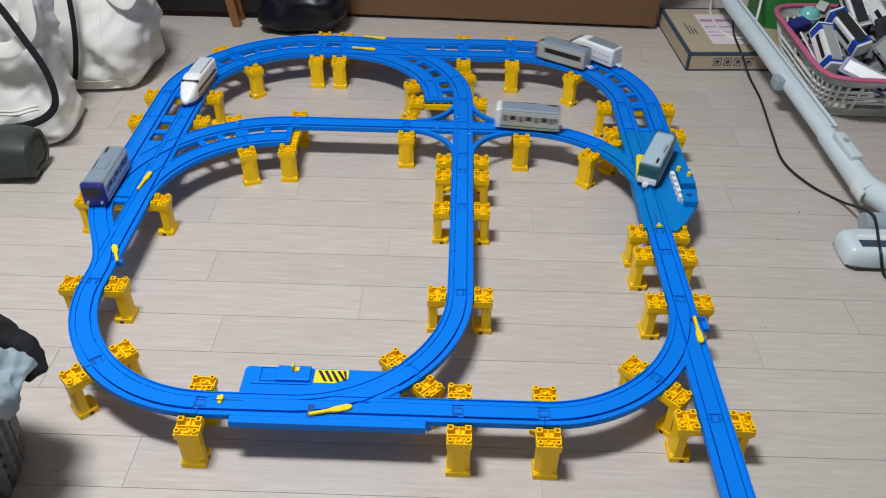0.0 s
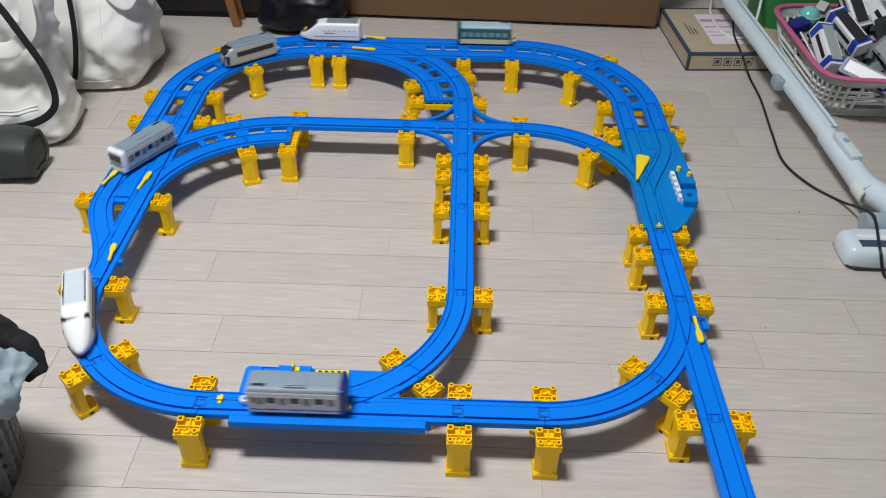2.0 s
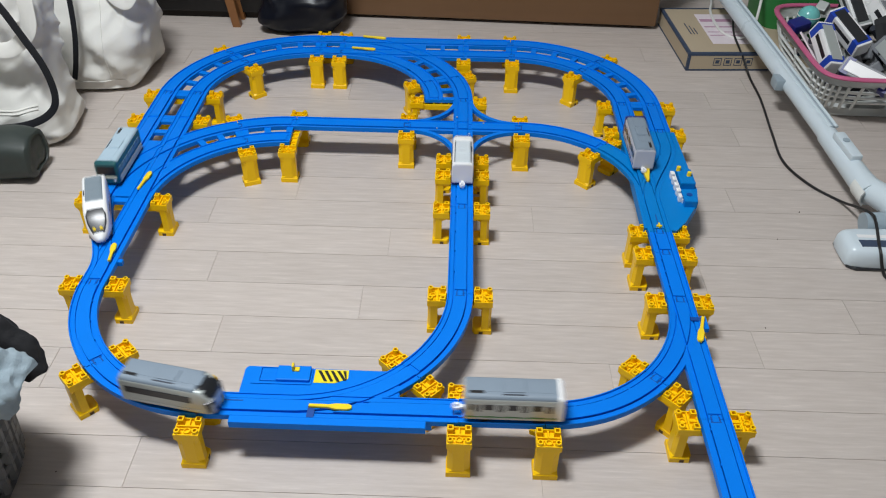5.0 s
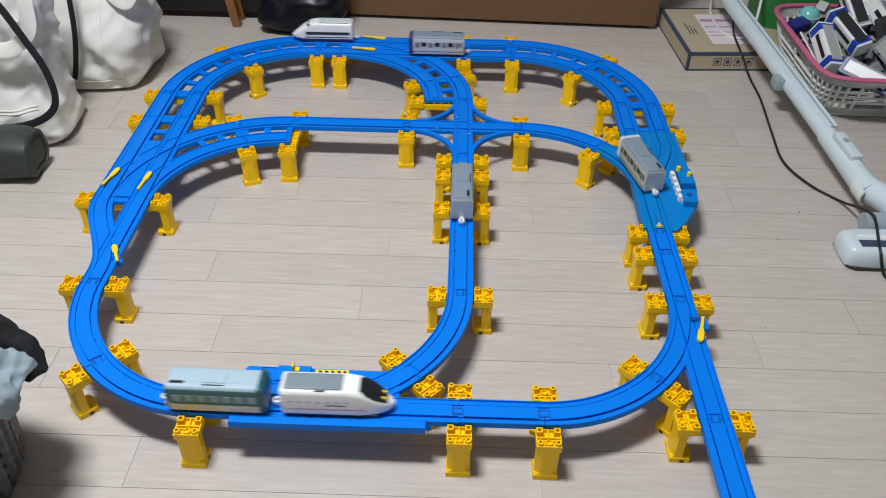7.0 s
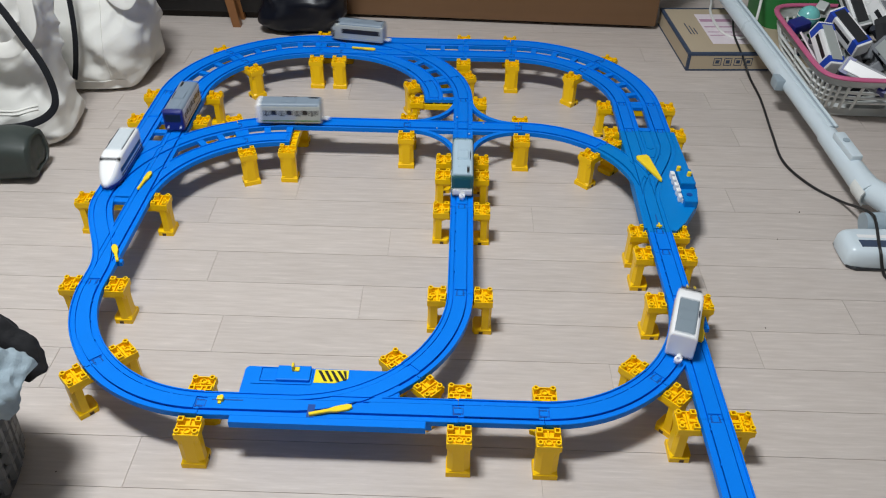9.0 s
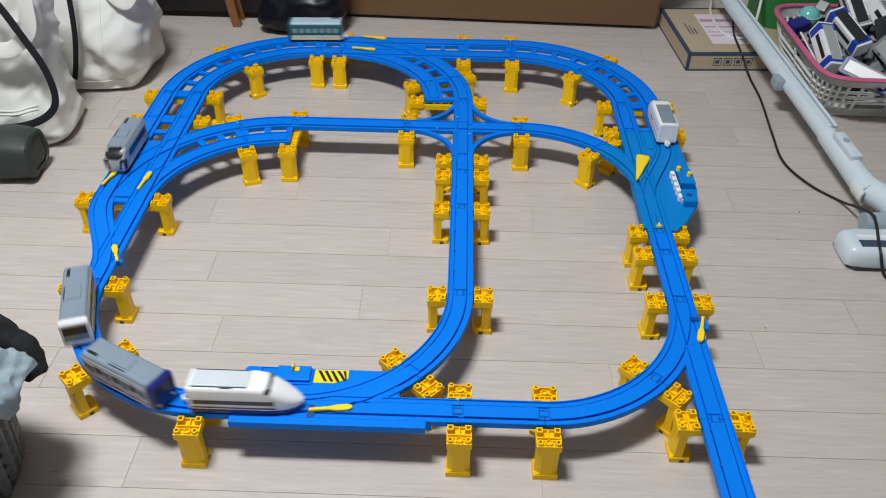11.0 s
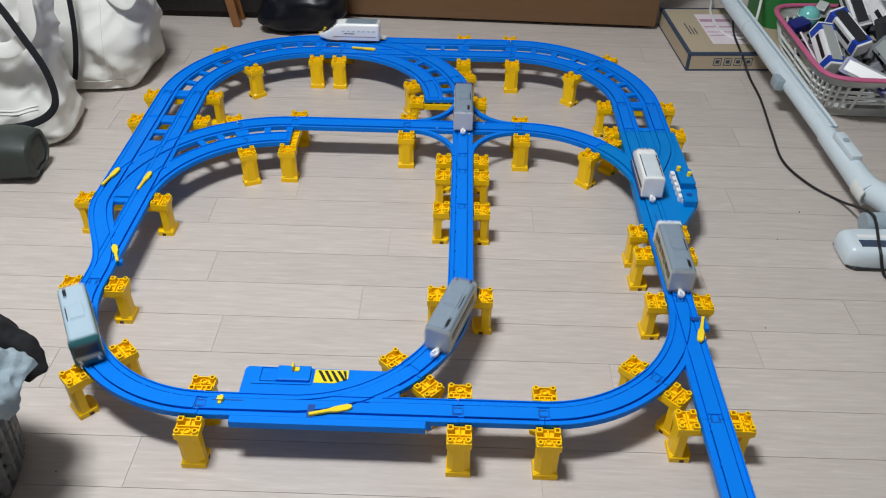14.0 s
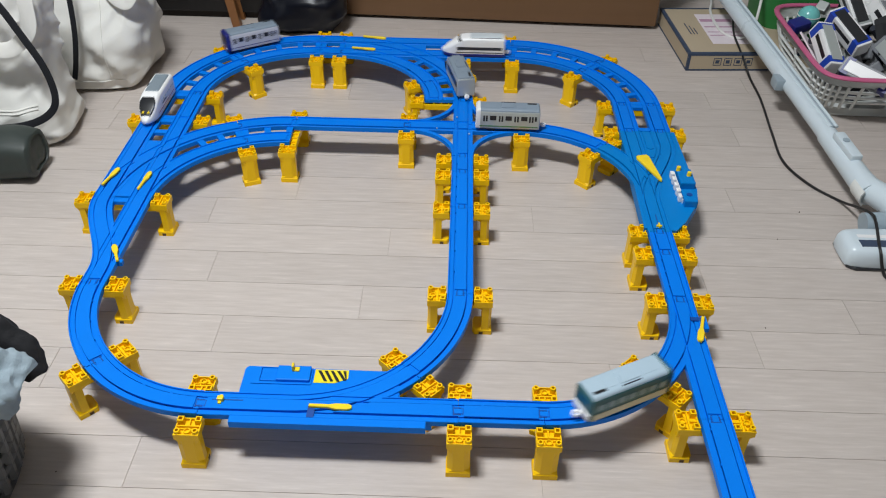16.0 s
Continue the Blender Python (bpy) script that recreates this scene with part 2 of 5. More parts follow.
def single(path, name, label):
    rail = tagged(part(name, rail_mesh(path), BLUE, None), label, "toy rail", "blue rails of the toy railway")
    nubs = bmesh.new()
    step = max(2, len(path) // 4)
    for i in range(step, len(path) - 1, step):
        deg = math.degrees(math.atan2(path[i + 1][1] - path[i][1], path[i + 1][0] - path[i][0]))
        box(nubs, -0.0016, 0.0016, 0.0088, 0.0102, -0.003, -0.0002, m=pin(*path[i], deg))
    part("nubs", nubs, BLUE, rail)
    (x0, y0), (x1, y1) = path[-2], path[-1]
    joint_marks(rail, [(x1, y1, math.degrees(math.atan2(y1 - y0, x1 - x0)))])
    return rail


def double(inner, outer, ties, name, label):
    """Two tracks side by side, joined by ties with open slots between."""
    root = tagged(new(name), label, "toy rail", "blue rails of the toy railway")
    for p in (inner, outer):
        part("track", rail_mesh(p), BLUE, root)
        joint_marks(root, [(*p[-1], math.degrees(math.atan2(p[-1][1] - p[-2][1], p[-1][0] - p[-2][0])))])
    for (ax, ay), (bx, by) in ties:
        d = Vector((bx - ax, by - ay)).normalized()
        q = [(ax + d.x * 0.0185, ay + d.y * 0.0185), (bx - d.x * 0.0185, by - d.y * 0.0185)]
        part("tie", sweep(bmesh.new(), q, [(-0.006, -0.008), (-0.006, -0.0015), (0.006, -0.0015), (0.006, -0.008)]), BLUE, root)
    return root


# ---------------------------------------------------------------- the room
floor = tagged(part("floor", boxed(-1.75, 1.75, -1.75, 1.62, -0.06, -0.0010), FLOORBED, None), "pale greyish wood laminate floor with long planks", "floor", kind="structure")


def wall(name, x0, x1, y0, y1):
    return tagged(part(name, boxed(x0, x1, y0, y1, -0.06, 2.36), WALLPAPER, None), "plain off-white papered room wall", "wall", kind="structure")


wall("wall_north", -1.75, 1.75, 1.52, 1.62)
wall("wall_south", -1.75, 1.75, -1.85, -1.75)
wall("wall_east", 1.75, 1.85, -1.85, 1.62)
wall("wall_west", -1.85, -1.75, -1.85, 1.62)
tagged(part("ceiling", boxed(-1.85, 1.85, -1.85, 1.62, 2.36, 2.44), CEILING, None), "plain white papered ceiling", "ceiling", kind="structure")

ceiling_lamp = tagged(new("ceiling_lamp"), "white rectangular ceiling lamp with glowing diffuser", "ceiling lamp")
part("housing", boxed(-0.85, -0.15, -0.44, -0.06, 2.30, 2.36, bev=0.01), WHITE, ceiling_lamp)
part("diffuser", boxed(-0.82, -0.18, -0.41, -0.09, 2.275, 2.299, bev=0.006), glow("lamp_glow", (1, 0.98, 0.95), 3.0), ceiling_lamp, "glowing white diffuser")

# ---------------------------------------------------------------- rails
S_LABEL, C_LABEL = "straight bright blue plastic toy rail with two grooves", "curved bright blue plastic toy rail with two grooves"
for x0, y0, x1, y1 in ((0, 0, 0, G), (0, G, 0, 0.324), (0, 0.324, 0, 0.378), (-0.324, 0.486, -0.108, 0.486), (0, -G, 0.108, -G),
                       (0.324, 0, 0.324, 0.108), (0.324, 0.108, 0.324, 0.162), (0.324, -0.432, 0.324, -G)):
    single(line(x0, y0, x1, y1), "straight_rail", S_LABEL)
for cx, cy, a, b in ((-0.324, 0, 180, 225), (-0.324, 0, 225, 270), (-0.216, 0, -45, 0), (0.108, 0, -90, -45), (0.108, 0.27, 45, 90)):
    single(arc(cx, cy, G, a, b), "curved_rail", C_LABEL)

D_LABEL = "double-track bright blue plastic toy rail with slots between"
for cx, cy, a, b in ((-0.324, 0.594, 90, 135), (-0.324, 0.594, 135, 180), (0.108, 0.594, 0, 45), (0.108, 0.594, 45, 90)):
    ties = [((cx + G * math.cos(radians(t)), cy + G * math.sin(radians(t))), (cx + OUT * math.cos(radians(t)), cy + OUT * math.sin(radians(t))))
            for t in (a + 1.6, a + 11, a + 22, a + 33, a + 43.4)]
    double(arc(cx, cy, G, a, b), arc(cx, cy, OUT, a, b), ties, "double_curved_rail", D_LABEL)
for cx, cy, a, b in ((-0.324, 0.21, 90, 112.5), (-0.276, 0.594, 0, 22.5)):
    ties = [((cx + G * math.cos(radians(t)), cy + G * math.sin(radians(t))), (cx + OUT * math.cos(radians(t)), cy + OUT * math.sin(radians(t))))
            for t in (a + 1.6, a + 11.2, a + 20.8)]
    double(arc(cx, cy, G, a, b), arc(cx, cy, OUT, a, b), ties, "double_curved_rail", "short double-track blue plastic toy rail with slots")
for x, s in ((-0.54, -1), (0.324, 1)):
    double(line(x, 0.486, x, 0.594), line(x + s * 0.06, 0.486, x + s * 0.06, 0.594), [((x, y), (x + s * 0.06, y)) for y in (0.4925, 0.5875)], "double_straight_rail", D_LABEL)
double(line(0, 0.81, 0.108, 0.81), line(0, 0.87, 0.108, 0.87), [((x, 0.81), (x, 0.87)) for x in (0.006, 0.102)], "double_straight_rail", D_LABEL)
double(line(-0.324, 0.81, -0.27, 0.81), line(-0.324, 0.87, -0.27, 0.87), [((x, 0.81), (x, 0.87)) for x in (-0.318, -0.276)], "double_straight_rail", D_LABEL)


def lever(parent, label="yellow point lever", long=0.052, wide=0.0045):
    """A flat point lever with a round knob at its free end, along +x from its pivot."""
    bm = bmesh.new()
    outline = [(-0.002, -0.0022), (long * 0.45, -0.0024), (long * 0.62, -wide), (long * 0.9, -wide), (long, -wide * 0.5)]
    outline += [(x, -y) for x, y in reversed(outline)]
    loft(bm, [[(x, y, 0.0008) for x, y in outline], [(x, y, 0.0034) for x, y in outline], [(x * 0.985 + 0.0004, y * 0.75, 0.0042) for x, y in outline]])
    return part("lever", bm, LEVER, parent, label)


def aim(a, b):
    return pose(a[0], a[1], TOP, 0, 0, math.degrees(math.atan2(b[1] - a[1], b[0] - a[0])))


def level_rail(name, bm, label):
    return tagged(part(name, bm, BLUE, None), label, "toy rail", "blue rails of the toy railway")


# crossing with thin curved corner guards
guards = [sweep(bmesh.new(), arc(0.108 * sx, 0.486 + 0.108 * sy, 0.0925, a, a + 90), [(-0.004, -0.008), (-0.004, -0.0002), (0.004, -0.0002), (0.004, -0.008)])
          for sx, sy, a in ((1, -1, 90), (-1, -1, 0), (-1, 1, 270), (1, 1, 180))]
CROSS_ENDS = [(0, 0.378, -90), (0, 0.594, 90), (0.108, 0.486, 0), (-0.108, 0.486, 180)]
crossing = level_rail("crossing_rail", merged([line(0, 0.378, 0, 0.594), line(-0.108, 0.486, 0.108, 0.486)], extra=guards, ends=CROSS_ENDS), "blue plastic crossing rail with curved corner guards")
joint_marks(crossing, CROSS_ENDS)
for x, y in ((0.012, 0.455), (0.04, 0.498), (-0.012, 0.52), (-0.05, 0.474)):
    part("pin_head", rod(bmesh.new(), (*lay(x, y), TOP), (*lay(x, y), TOP + 0.0007), 0.0017, n=10), ROOFPALE, crossing)


def web(outline):
    return plate(bmesh.new(), outline, TOP - 0.008, TOP - 0.0004)


# four-way point units of the west side and of the north side
west = merged([line(-0.6, 0.216, -0.6, 0.486), line(-0.54, 0.216, -0.54, 0.486), arc(-0.324, 0.21, OUT, 112.5, 178.8), arc(-0.324, 0.21, G, 112.5, 178.4)],
              extra=[web([(-0.6, 0.217), (-0.54, 0.217), (-0.54, 0.40), (-0.6, 0.40)])])
west = level_rail("point_unit", west, "blue plastic double crossover point unit with yellow levers")
for q in (0.4795, 0.437):
    part("tie", sweep(bmesh.new(), [(-0.582, q), (-0.558, q)], [(-0.006, -0.008), (-0.006, -0.0015), (0.006, -0.0015), (0.006, -0.008)]), BLUE, west)
for t in (113.6, 121.5, 130):
    c, s = math.cos(radians(t)), math.sin(radians(t))
    part("tie", sweep(bmesh.new(), [(-0.324 + 0.2345 * c, 0.21 + 0.2345 * s), (-0.324 + 0.2575 * c, 0.21 + 0.2575 * s)], [(-0.006, -0.008), (-0.006, -0.0015), (0.006, -0.0015), (0.006, -0.008)]), BLUE, west)
lever(west).matrix_basis = aim((-0.614, 0.252), (-0.604, 0.302))
lever(west).matrix_basis = aim((-0.5495, 0.242), (-0.545, 0.292))

north = merged([line(-0.27, 0.87, 0, 0.87), line(-0.27, 0.81, 0, 0.81), arc(-0.276, 0.594, OUT, 22.5, 88.8), arc(-0.276, 0.594, G, 22.5, 88.4)],
               extra=[web([(-0.269, 0.81), (-0.086, 0.81), (-0.086, 0.87), (-0.269, 0.87)])])
north = level_rail("point_unit", north, "blue plastic double crossover point unit with yellow levers")
part("tie", sweep(bmesh.new(), [(-0.0065, 0.828), (-0.0065, 0.852)], [(-0.006, -0.008), (-0.006, -0.0015), (0.006, -0.0015), (0.006, -0.008)]), BLUE, north)
for x0, x1 in ((-0.048, -0.04),):
    part("tie", sweep(bmesh.new(), [(x0, 0.828), (x0, 0.852)], [(-0.005, -0.008), (-0.005, -0.0015), (0.005, -0.0015), (0.005, -0.008)]), BLUE, north)
for t in (24, 34, 44):
    c, s = math.cos(radians(t)), math.sin(radians(t))
    part("tie", sweep(bmesh.new(), [(-0.276 + 0.2345 * c, 0.594 + 0.2345 * s), (-0.276 + 0.2575 * c, 0.594 + 0.2575 * s)], [(-0.006, -0.008), (-0.006, -0.0015), (0.006, -0.0015), (0.006, -0.008)]), BLUE, north)
lever(north).matrix_basis = aim((-0.231, 0.888), (-0.181, 0.879))
lever(north).matrix_basis = aim((-0.250, 0.825), (-0.198, 0.818))

# joining point of the west side
join = merged([line(-0.54, 0, -0.54, 0.216), ess(-0.54, 0.03, -0.6, 0.216)], ends=[(-0.54, 0, -90)])
join = level_rail("joining_point", join, "blue plastic joining point rail with a yellow lever")
part("tie", sweep(bmesh.new(), [(-0.582, 0.2085), (-0.558, 0.2085)], [(-0.006, -0.008), (-0.006, -0.0015), (0.006, -0.0015), (0.006, -0.008)]), BLUE, join)
part("lever_bracket", boxed(-0.005, 0.003, -0.004, 0.004, -0.009, -0.0015, m=pin(-0.517, 0.05, 0)), BLUE, join)
join_lever = lever(join, long=0.040)
joint_marks(join, [(-0.54, 0, -90)])

# self-switching point of the south side with its casing
south = merged([line(-0.324, -G, 0, -G), arc(-0.216, 0, G, -90, -45)],
               extra=[plate(bmesh.new(), [(-0.283, -0.2445), (-0.040, -0.2445), (-0.040, -0.2335), (-0.283, -0.2335)], TOP - 0.0110, TOP - 0.0006)], ends=[(0, -G, 0), (-0.324, -G, 180)])
south = level_rail("switching_point", south, "blue plastic self-switching point with casing, sticker and yellow levers")
bm = plate(bmesh.new(), [(-0.281, -0.199), (-0.075, -0.199), (-0.078, -0.1535), (-0.277, -0.151), (-0.281, -0.155)], TOP - 0.018, TOP - 0.0022)
bmesh.ops.bevel(bm, geom=bm.edges[:], offset=0.0012, segments=2, affect="EDGES")
frame_cuts = [boxed(*a, TOP - 0.0045, TOP) for a in ((-0.2565, -0.236, -0.1795, -0.1783), (-0.2565, -0.236, -0.1567, -0.1555), (-0.2577, -0.2565, -0.1795, -0.1555), (-0.236, -0.2348, -0.1795, -0.1555), (-0.190, -0.1885, -0.183, -0.1535), (-0.268, -0.190, -0.1845, -0.1832))]
part("casing", carve([bm], frame_cuts), BLUE, south)
part("battery_hatch", boxed(-0.2560, -0.2366, -0.1778, -0.1572, TOP - 0.0030, TOP - 0.0019, bev=0.0004), BLUE, south)
part("raised_panel", boxed(-0.236, -0.192, -0.180, -0.155, TOP - 0.003, TOP + 0.0026, bev=0.0014), BLUE, south)
bm = bmesh.new()
box(bm, -0.2155, -0.207, -0.166, -0.159, TOP + 0.002, TOP + 0.0045)
box(bm, -0.2165, -0.2135, -0.166, -0.159, TOP + 0.002, TOP + 0.0125, bev=0.0008)
part("slide_switch", bm, LEVER, south, "small yellow slide switch")
STICK = [(-0.187, -0.180), (-0.160, -0.180), (-0.143, -0.172), (-0.143, -0.157), (-0.187, -0.157)]
part("sticker", plate(bmesh.new(), STICK, TOP - 0.0021, TOP - 0.0016, warp=False), mat("sticker_yellow", (0.82, 0.66, 0.02), 0.4, bump=0), south, "yellow hazard sticker with black stripes")
for i in range(5):
    x = -0.1835 + i * 0.0082
    y0 = -0.1775 + max(0, (i - 2) * 0.0022)
    bm = plate(bmesh.new(), [(min(x + 0.0100, -0.146), y0), (min(x + 0.0142, -0.1445), y0), (x + 0.0042, -0.1590), (x, -0.1590)], TOP - 0.0016, TOP - 0.0012, warp=False)
    part("stripe", bm, BLACK, south, "black hazard stripe")
# slit drawn as a thin slab, its shade given as darker blue
bm = bmesh.new()
box(bm, -0.309, -0.270, -0.2155, -0.2140, TOP - 0.001, TOP + 0.0004)
part("slit", bm, DEEPBLUE, south)
bm = bmesh.new()
box(bm, -0.3005, -0.2965, -0.222, -0.208, TOP, TOP + 0.002)
box(bm, -0.302, -0.294, -0.2185, -0.2125, TOP, TOP + 0.006, bev=0.001)
part("stop_knob", bm, LEVER, south, "small yellow stop knob")
# flat dark slab: painted shade of the lever's recess
part("lever_pocket", boxed(-0.187, -0.178, -0.2385, -0.218, TOP - 0.001, TOP + 0.0004), DEEPBLUE, south)
south_lever = lever(south)
for x in (-0.04, -0.27):
    part("foot_pad", boxed(x - 0.008, x + 0.008, -0.232, -0.222, TOP - 0.026, TOP - 0.0085), BLUE, south)
joint_marks(south, [(0, -G, 0), (-0.324, -G, 180)])

# turnout of the south-east
turn = level_rail("turnout_rail", merged([line(0.324, -G, 0.324, 0), arc(0.108, 0, G, -45, 0)], ends=[(0.324, -G, -90), (0.324, 0, 90), (0.2607, -0.1527, 225)]), "blue plastic turnout rail with a yellow lever")
# recess under the lever, only its shade painted as a dark slab
part("lever_pocket", boxed(0.329, 0.349, -0.043, -0.036, TOP - 0.001, TOP + 0.0004), DEEPBLUE, turn)
part("lever_ear", boxed(0.3435, 0.352, -0.058, -0.032, TOP - 0.0085, TOP - 0.0006, bev=0.001), BLUE, turn)
east_lever = lever(turn, long=0.050)
joint_marks(turn, [(0.324, -G, -90), (0.324, 0, 90)])

# three-way motor point of the east side
shell = plate(bmesh.new(), [(0.3, 0.170), (0.352, 0.164), (0.372, 0.188), (0.405, 0.245), (0.412, 0.285), (0.410, 0.482), (0.304, 0.484), (0.304, 0.36)], TOP - 0.020, TOP - 0.0005)
three = merged([line(0.324, 0.162, 0.324, 0.486), ess(0.324, 0.25, 0.384, 0.44) + [(0.384, 0.486)], arc(0.108, 0.27, G, 0, 45)], extra=[shell], ends=[(0.324, 0.162, -90), (0.324, 0.486, 90), (0.384, 0.486, 90)],
               cuts=[cutter(line(x0, 0.49, x0, y) + arc((x0 + x1) / 2, y, (x1 - x0) / 2, 180, 360)[1:] + line(x1, y, x1, 0.49)[1:], 0, half=0.0012) for x0, x1, y in ((0.346, 0.362, 0.425), (0.3405, 0.3675, 0.400))])
three = tagged(part("motor_point", three, BOXBLUE, None), "matte blue three-way motor point with yellow lever", "toy rail", "blue rails of the toy railway")
part("motor_housing", boxed(0.381, 0.407, 0.292, 0.338, TOP - 0.004, TOP + 0.012, bev=0.002), BOXBLUE, three)
part("motor_housing", boxed(0.3765, 0.3985, 0.237, 0.272, TOP - 0.004, TOP + 0.012, bev=0.002), BOXBLUE, three)
part("dial", rod(bmesh.new(), (0.3875, 0.256, TOP + 0.0115), (0.3875, 0.256, TOP + 0.0128), 0.005, n=14), DEEPBLUE, three)
for i in range(5):
    y = 0.25 + i * 0.0175
    bm = boxed(0.369, 0.3755, y, y + 0.0110, TOP - 0.0005, TOP + 0.012, bev=0.0020)
    part("comb_tooth", bm, WHITE, three, "white plastic comb tooth")
part("comb_bar", boxed(0.3755, 0.3785, 0.248, 0.336, TOP - 0.0005, TOP + 0.007), WHITE, three)
for x, y in ((0.384, 0.333), (0.399, 0.316)):
    bm = rod(bmesh.new(), (x, y, TOP + 0.011), (x, y, TOP + 0.019), 0.0042, 0.0036, n=14)
    part("knob", bm, LEVER, three, "yellow round knob")
bm = bmesh.new()
box(bm, 0.3195, 0.3285, 0.1775, 0.1800, TOP, TOP + 0.003)
box(bm, 0.3225, 0.3255, 0.174, 0.184, TOP, TOP + 0.005, bev=0.0008)
part("stop_knob", bm, LEVER, three, "small yellow stop knob")
# dark strip that paints the shade inside the slit
part("slit", boxed(0.3233, 0.3247, 0.184, 0.212, TOP - 0.001, TOP + 0.0004), DEEPBLUE, three)
bm = bmesh.new()
outline = [(-0.006, -0.0105), (0.0, -0.0125), (0.006, -0.0115), (0.075, -0.0022), (0.078, 0.0), (0.075, 0.0022), (0.006, 0.0115), (0.0, 0.0125), (-0.006, 0.0105)]
loft(bm, [[(x, y, 0.0006) for x, y in outline], [(x, y, 0.0040) for x, y in outline], [(x * 0.98, y * 0.85, 0.0052) for x, y in outline]])
three_lever = part("lever", bm, LEVER, three, "long tapered yellow point lever")
joint_marks(three, [(0.324, 0.162, -90), (0.324, 0.486, 90), (0.384, 0.486, 90)])


# ---------------------------------------------------------------- piers
def pier(reach, name, label):
    """A portal pier; the track passes between two raised blocks. reach: half the width between the blocks."""
    root = tagged(new(name), label, "toy bridge pier", "yellow piers of the toy railway")
    inner, outer = reach + 0.0012, reach + 0.0285
    for s in (-1, 1):
        def span(a, b, y0, y1, z0, z1, bm, bev=0.0):
            box(bm, min(s * (inner + a), s * (inner + b)), max(s * (inner + a), s * (inner + b)), y0, y1, z0, z1, bev)
        wide = outer - inner
        # head: an open tray with a rim, over a block that tapers to the leg
        bm = bmesh.new()
        span(0.0004, wide - 0.0004, -0.0151, 0.0151, 0.0590, 0.0640, bm)
        part("top_plate", bm, YELLOW, root)
        c = s * (reach + 0.0205)
        o, i = c + s * 0.0076, c - s * 0.0080
        rings = []
        for z, hy, near in ((0.0480, 0.0095, i), (0.0560, 0.0140, s * (inner + 0.0025)), (0.0592, 0.0150, s * (inner + 0.0008))):
            rings.append([(near, -hy, z), (o - s * 0.001, -hy, z), (o - s * 0.001, hy, z), (near, hy, z)])
        part("block", loft(bmesh.new(), rings), YELLOW, root)
        bm = bmesh.new()
        for a, b, y0, y1 in ((0, wide, -0.0155, -0.0140), (0, wide, 0.0140, 0.0155), (0, 0.0015, -0.0140, 0.0140), (wide - 0.0015, wide, -0.0140, 0.0140)):
            span(a, b, y0, y1, 0.0585, 0.0690, bm)
        part("rim", bm, YELLOW, root)
        bm = bmesh.new()
        span(0.0015, 0.0120, -0.0009, 0.0009, 0.0638, 0.0682, bm)
        span(0.0112, 0.0130, -0.0140, 0.0140, 0.0638, 0.0682, bm)
        span(0.0155, 0.0168, -0.0100, -0.0050, 0.0638, 0.0675, bm)
        span(0.0155, 0.0168, 0.0050, 0.0100, 0.0638, 0.0675, bm)
        part("rib", bm, YELLOW, root)
        for u, v, k, ro, ri, top in ((inner + 0.0046, -0.0110, 4, 0.0056, 0.0031, 0.0738), (inner + 0.0046, 0.0110, 4, 0.0056, 0.0031, 0.0738),
                                     (outer - 0.0044, -0.0110, 12, 0.0039, 0.0020, 0.0738), (outer - 0.0044, 0.0110, 12, 0.0039, 0.0020, 0.0738), (outer - 0.0078, 0.0, 12, 0.0046, 0.0031, 0.0688)):
            turn45 = math.pi / 4 if k == 4 else 0
            ring = lambda r, z: [(s * u + r * math.cos(2 * math.pi * q / k + turn45), v + r * math.sin(2 * math.pi * q / k + turn45), z) for q in range(k)]
            bm = loft(bmesh.new(), [ring(ro, 0.0638), ring(ro, top - 0.0004), ring(ro * 0.92, top), ring(ri, top), ring(ri, 0.0655)])
            part("stud", bm, YELLOW, root)
        # leg: a column with chamfered outer corners that run out into the foot
        rings = []
        for z, cut in ((0.0090, 0.0002), (0.0128, 0.0042), (0.0550, 0.0042), (0.0595, 0.0004)):
            o, i = c + s * 0.0074, c - s * 0.0070
            rings.append([(i, -0.0143, z), (o - s * cut, -0.0143, z), (o, -0.0143 + cut * 1.75, z), (o, 0.0143 - cut * 1.75, z), (o - s * cut, 0.0143, z), (i, 0.0143, z)])
        part("leg", loft(bmesh.new(), rings), YELLOW, root)
        rings = []
        for z, hx, hy in ((0.0, 0.0090, 0.0155), (0.0085, 0.0088, 0.0155), (0.0094, 0.0080, 0.0148)):
            far, near = c + s * hx * 0.95, c - s * (hx + 0.011)
            rings.append([(far, -hy, z), (near + s * 0.003, -hy, z), (near, -hy * 0.6, z), (near, hy * 0.6, z), (near + s * 0.003, hy, z), (far, hy, z)])
        foot = part("foot", loft(bmesh.new(), rings), YELLOW, root)
        q = c - s * 0.0075
        part("foot_slot", boxed(q - 0.003, q + 0.003, -0.0158, -0.0150, 0.0004, 0.0058), SLOTDARK, foot, "dark slot in the foot")
    part("beam", boxed(-inner - 0.004, inner + 0.004, -0.0115, 0.0115, 0.052, 0.0615, bev=0.0008), YELLOW, root)
    if reach > 0.03:
        for i in range(5):
            x = -0.030 + i * 0.015
            part("rib", boxed(x - 0.001, x + 0.001, -0.0115, 0.0115, 0.0612, 0.0655), YELLOW, root)
        part("beam_edge", boxed(-inner, inner, -0.0115, -0.0095, 0.0612, 0.0645), YELLOW, root)
    for o in root.children_recursive:
        o.data.transform(Matrix.Diagonal((1, 1, 0.933, 1)))
    return root


SLOTDARK = mat("slot_shade_brown", (0.10, 0.05, 0.01), 0.7, bump=0)
P_LABEL, W_LABEL = "yellow plastic portal bridge pier with studs under the rail", "wide yellow plastic bridge pier under the double track"
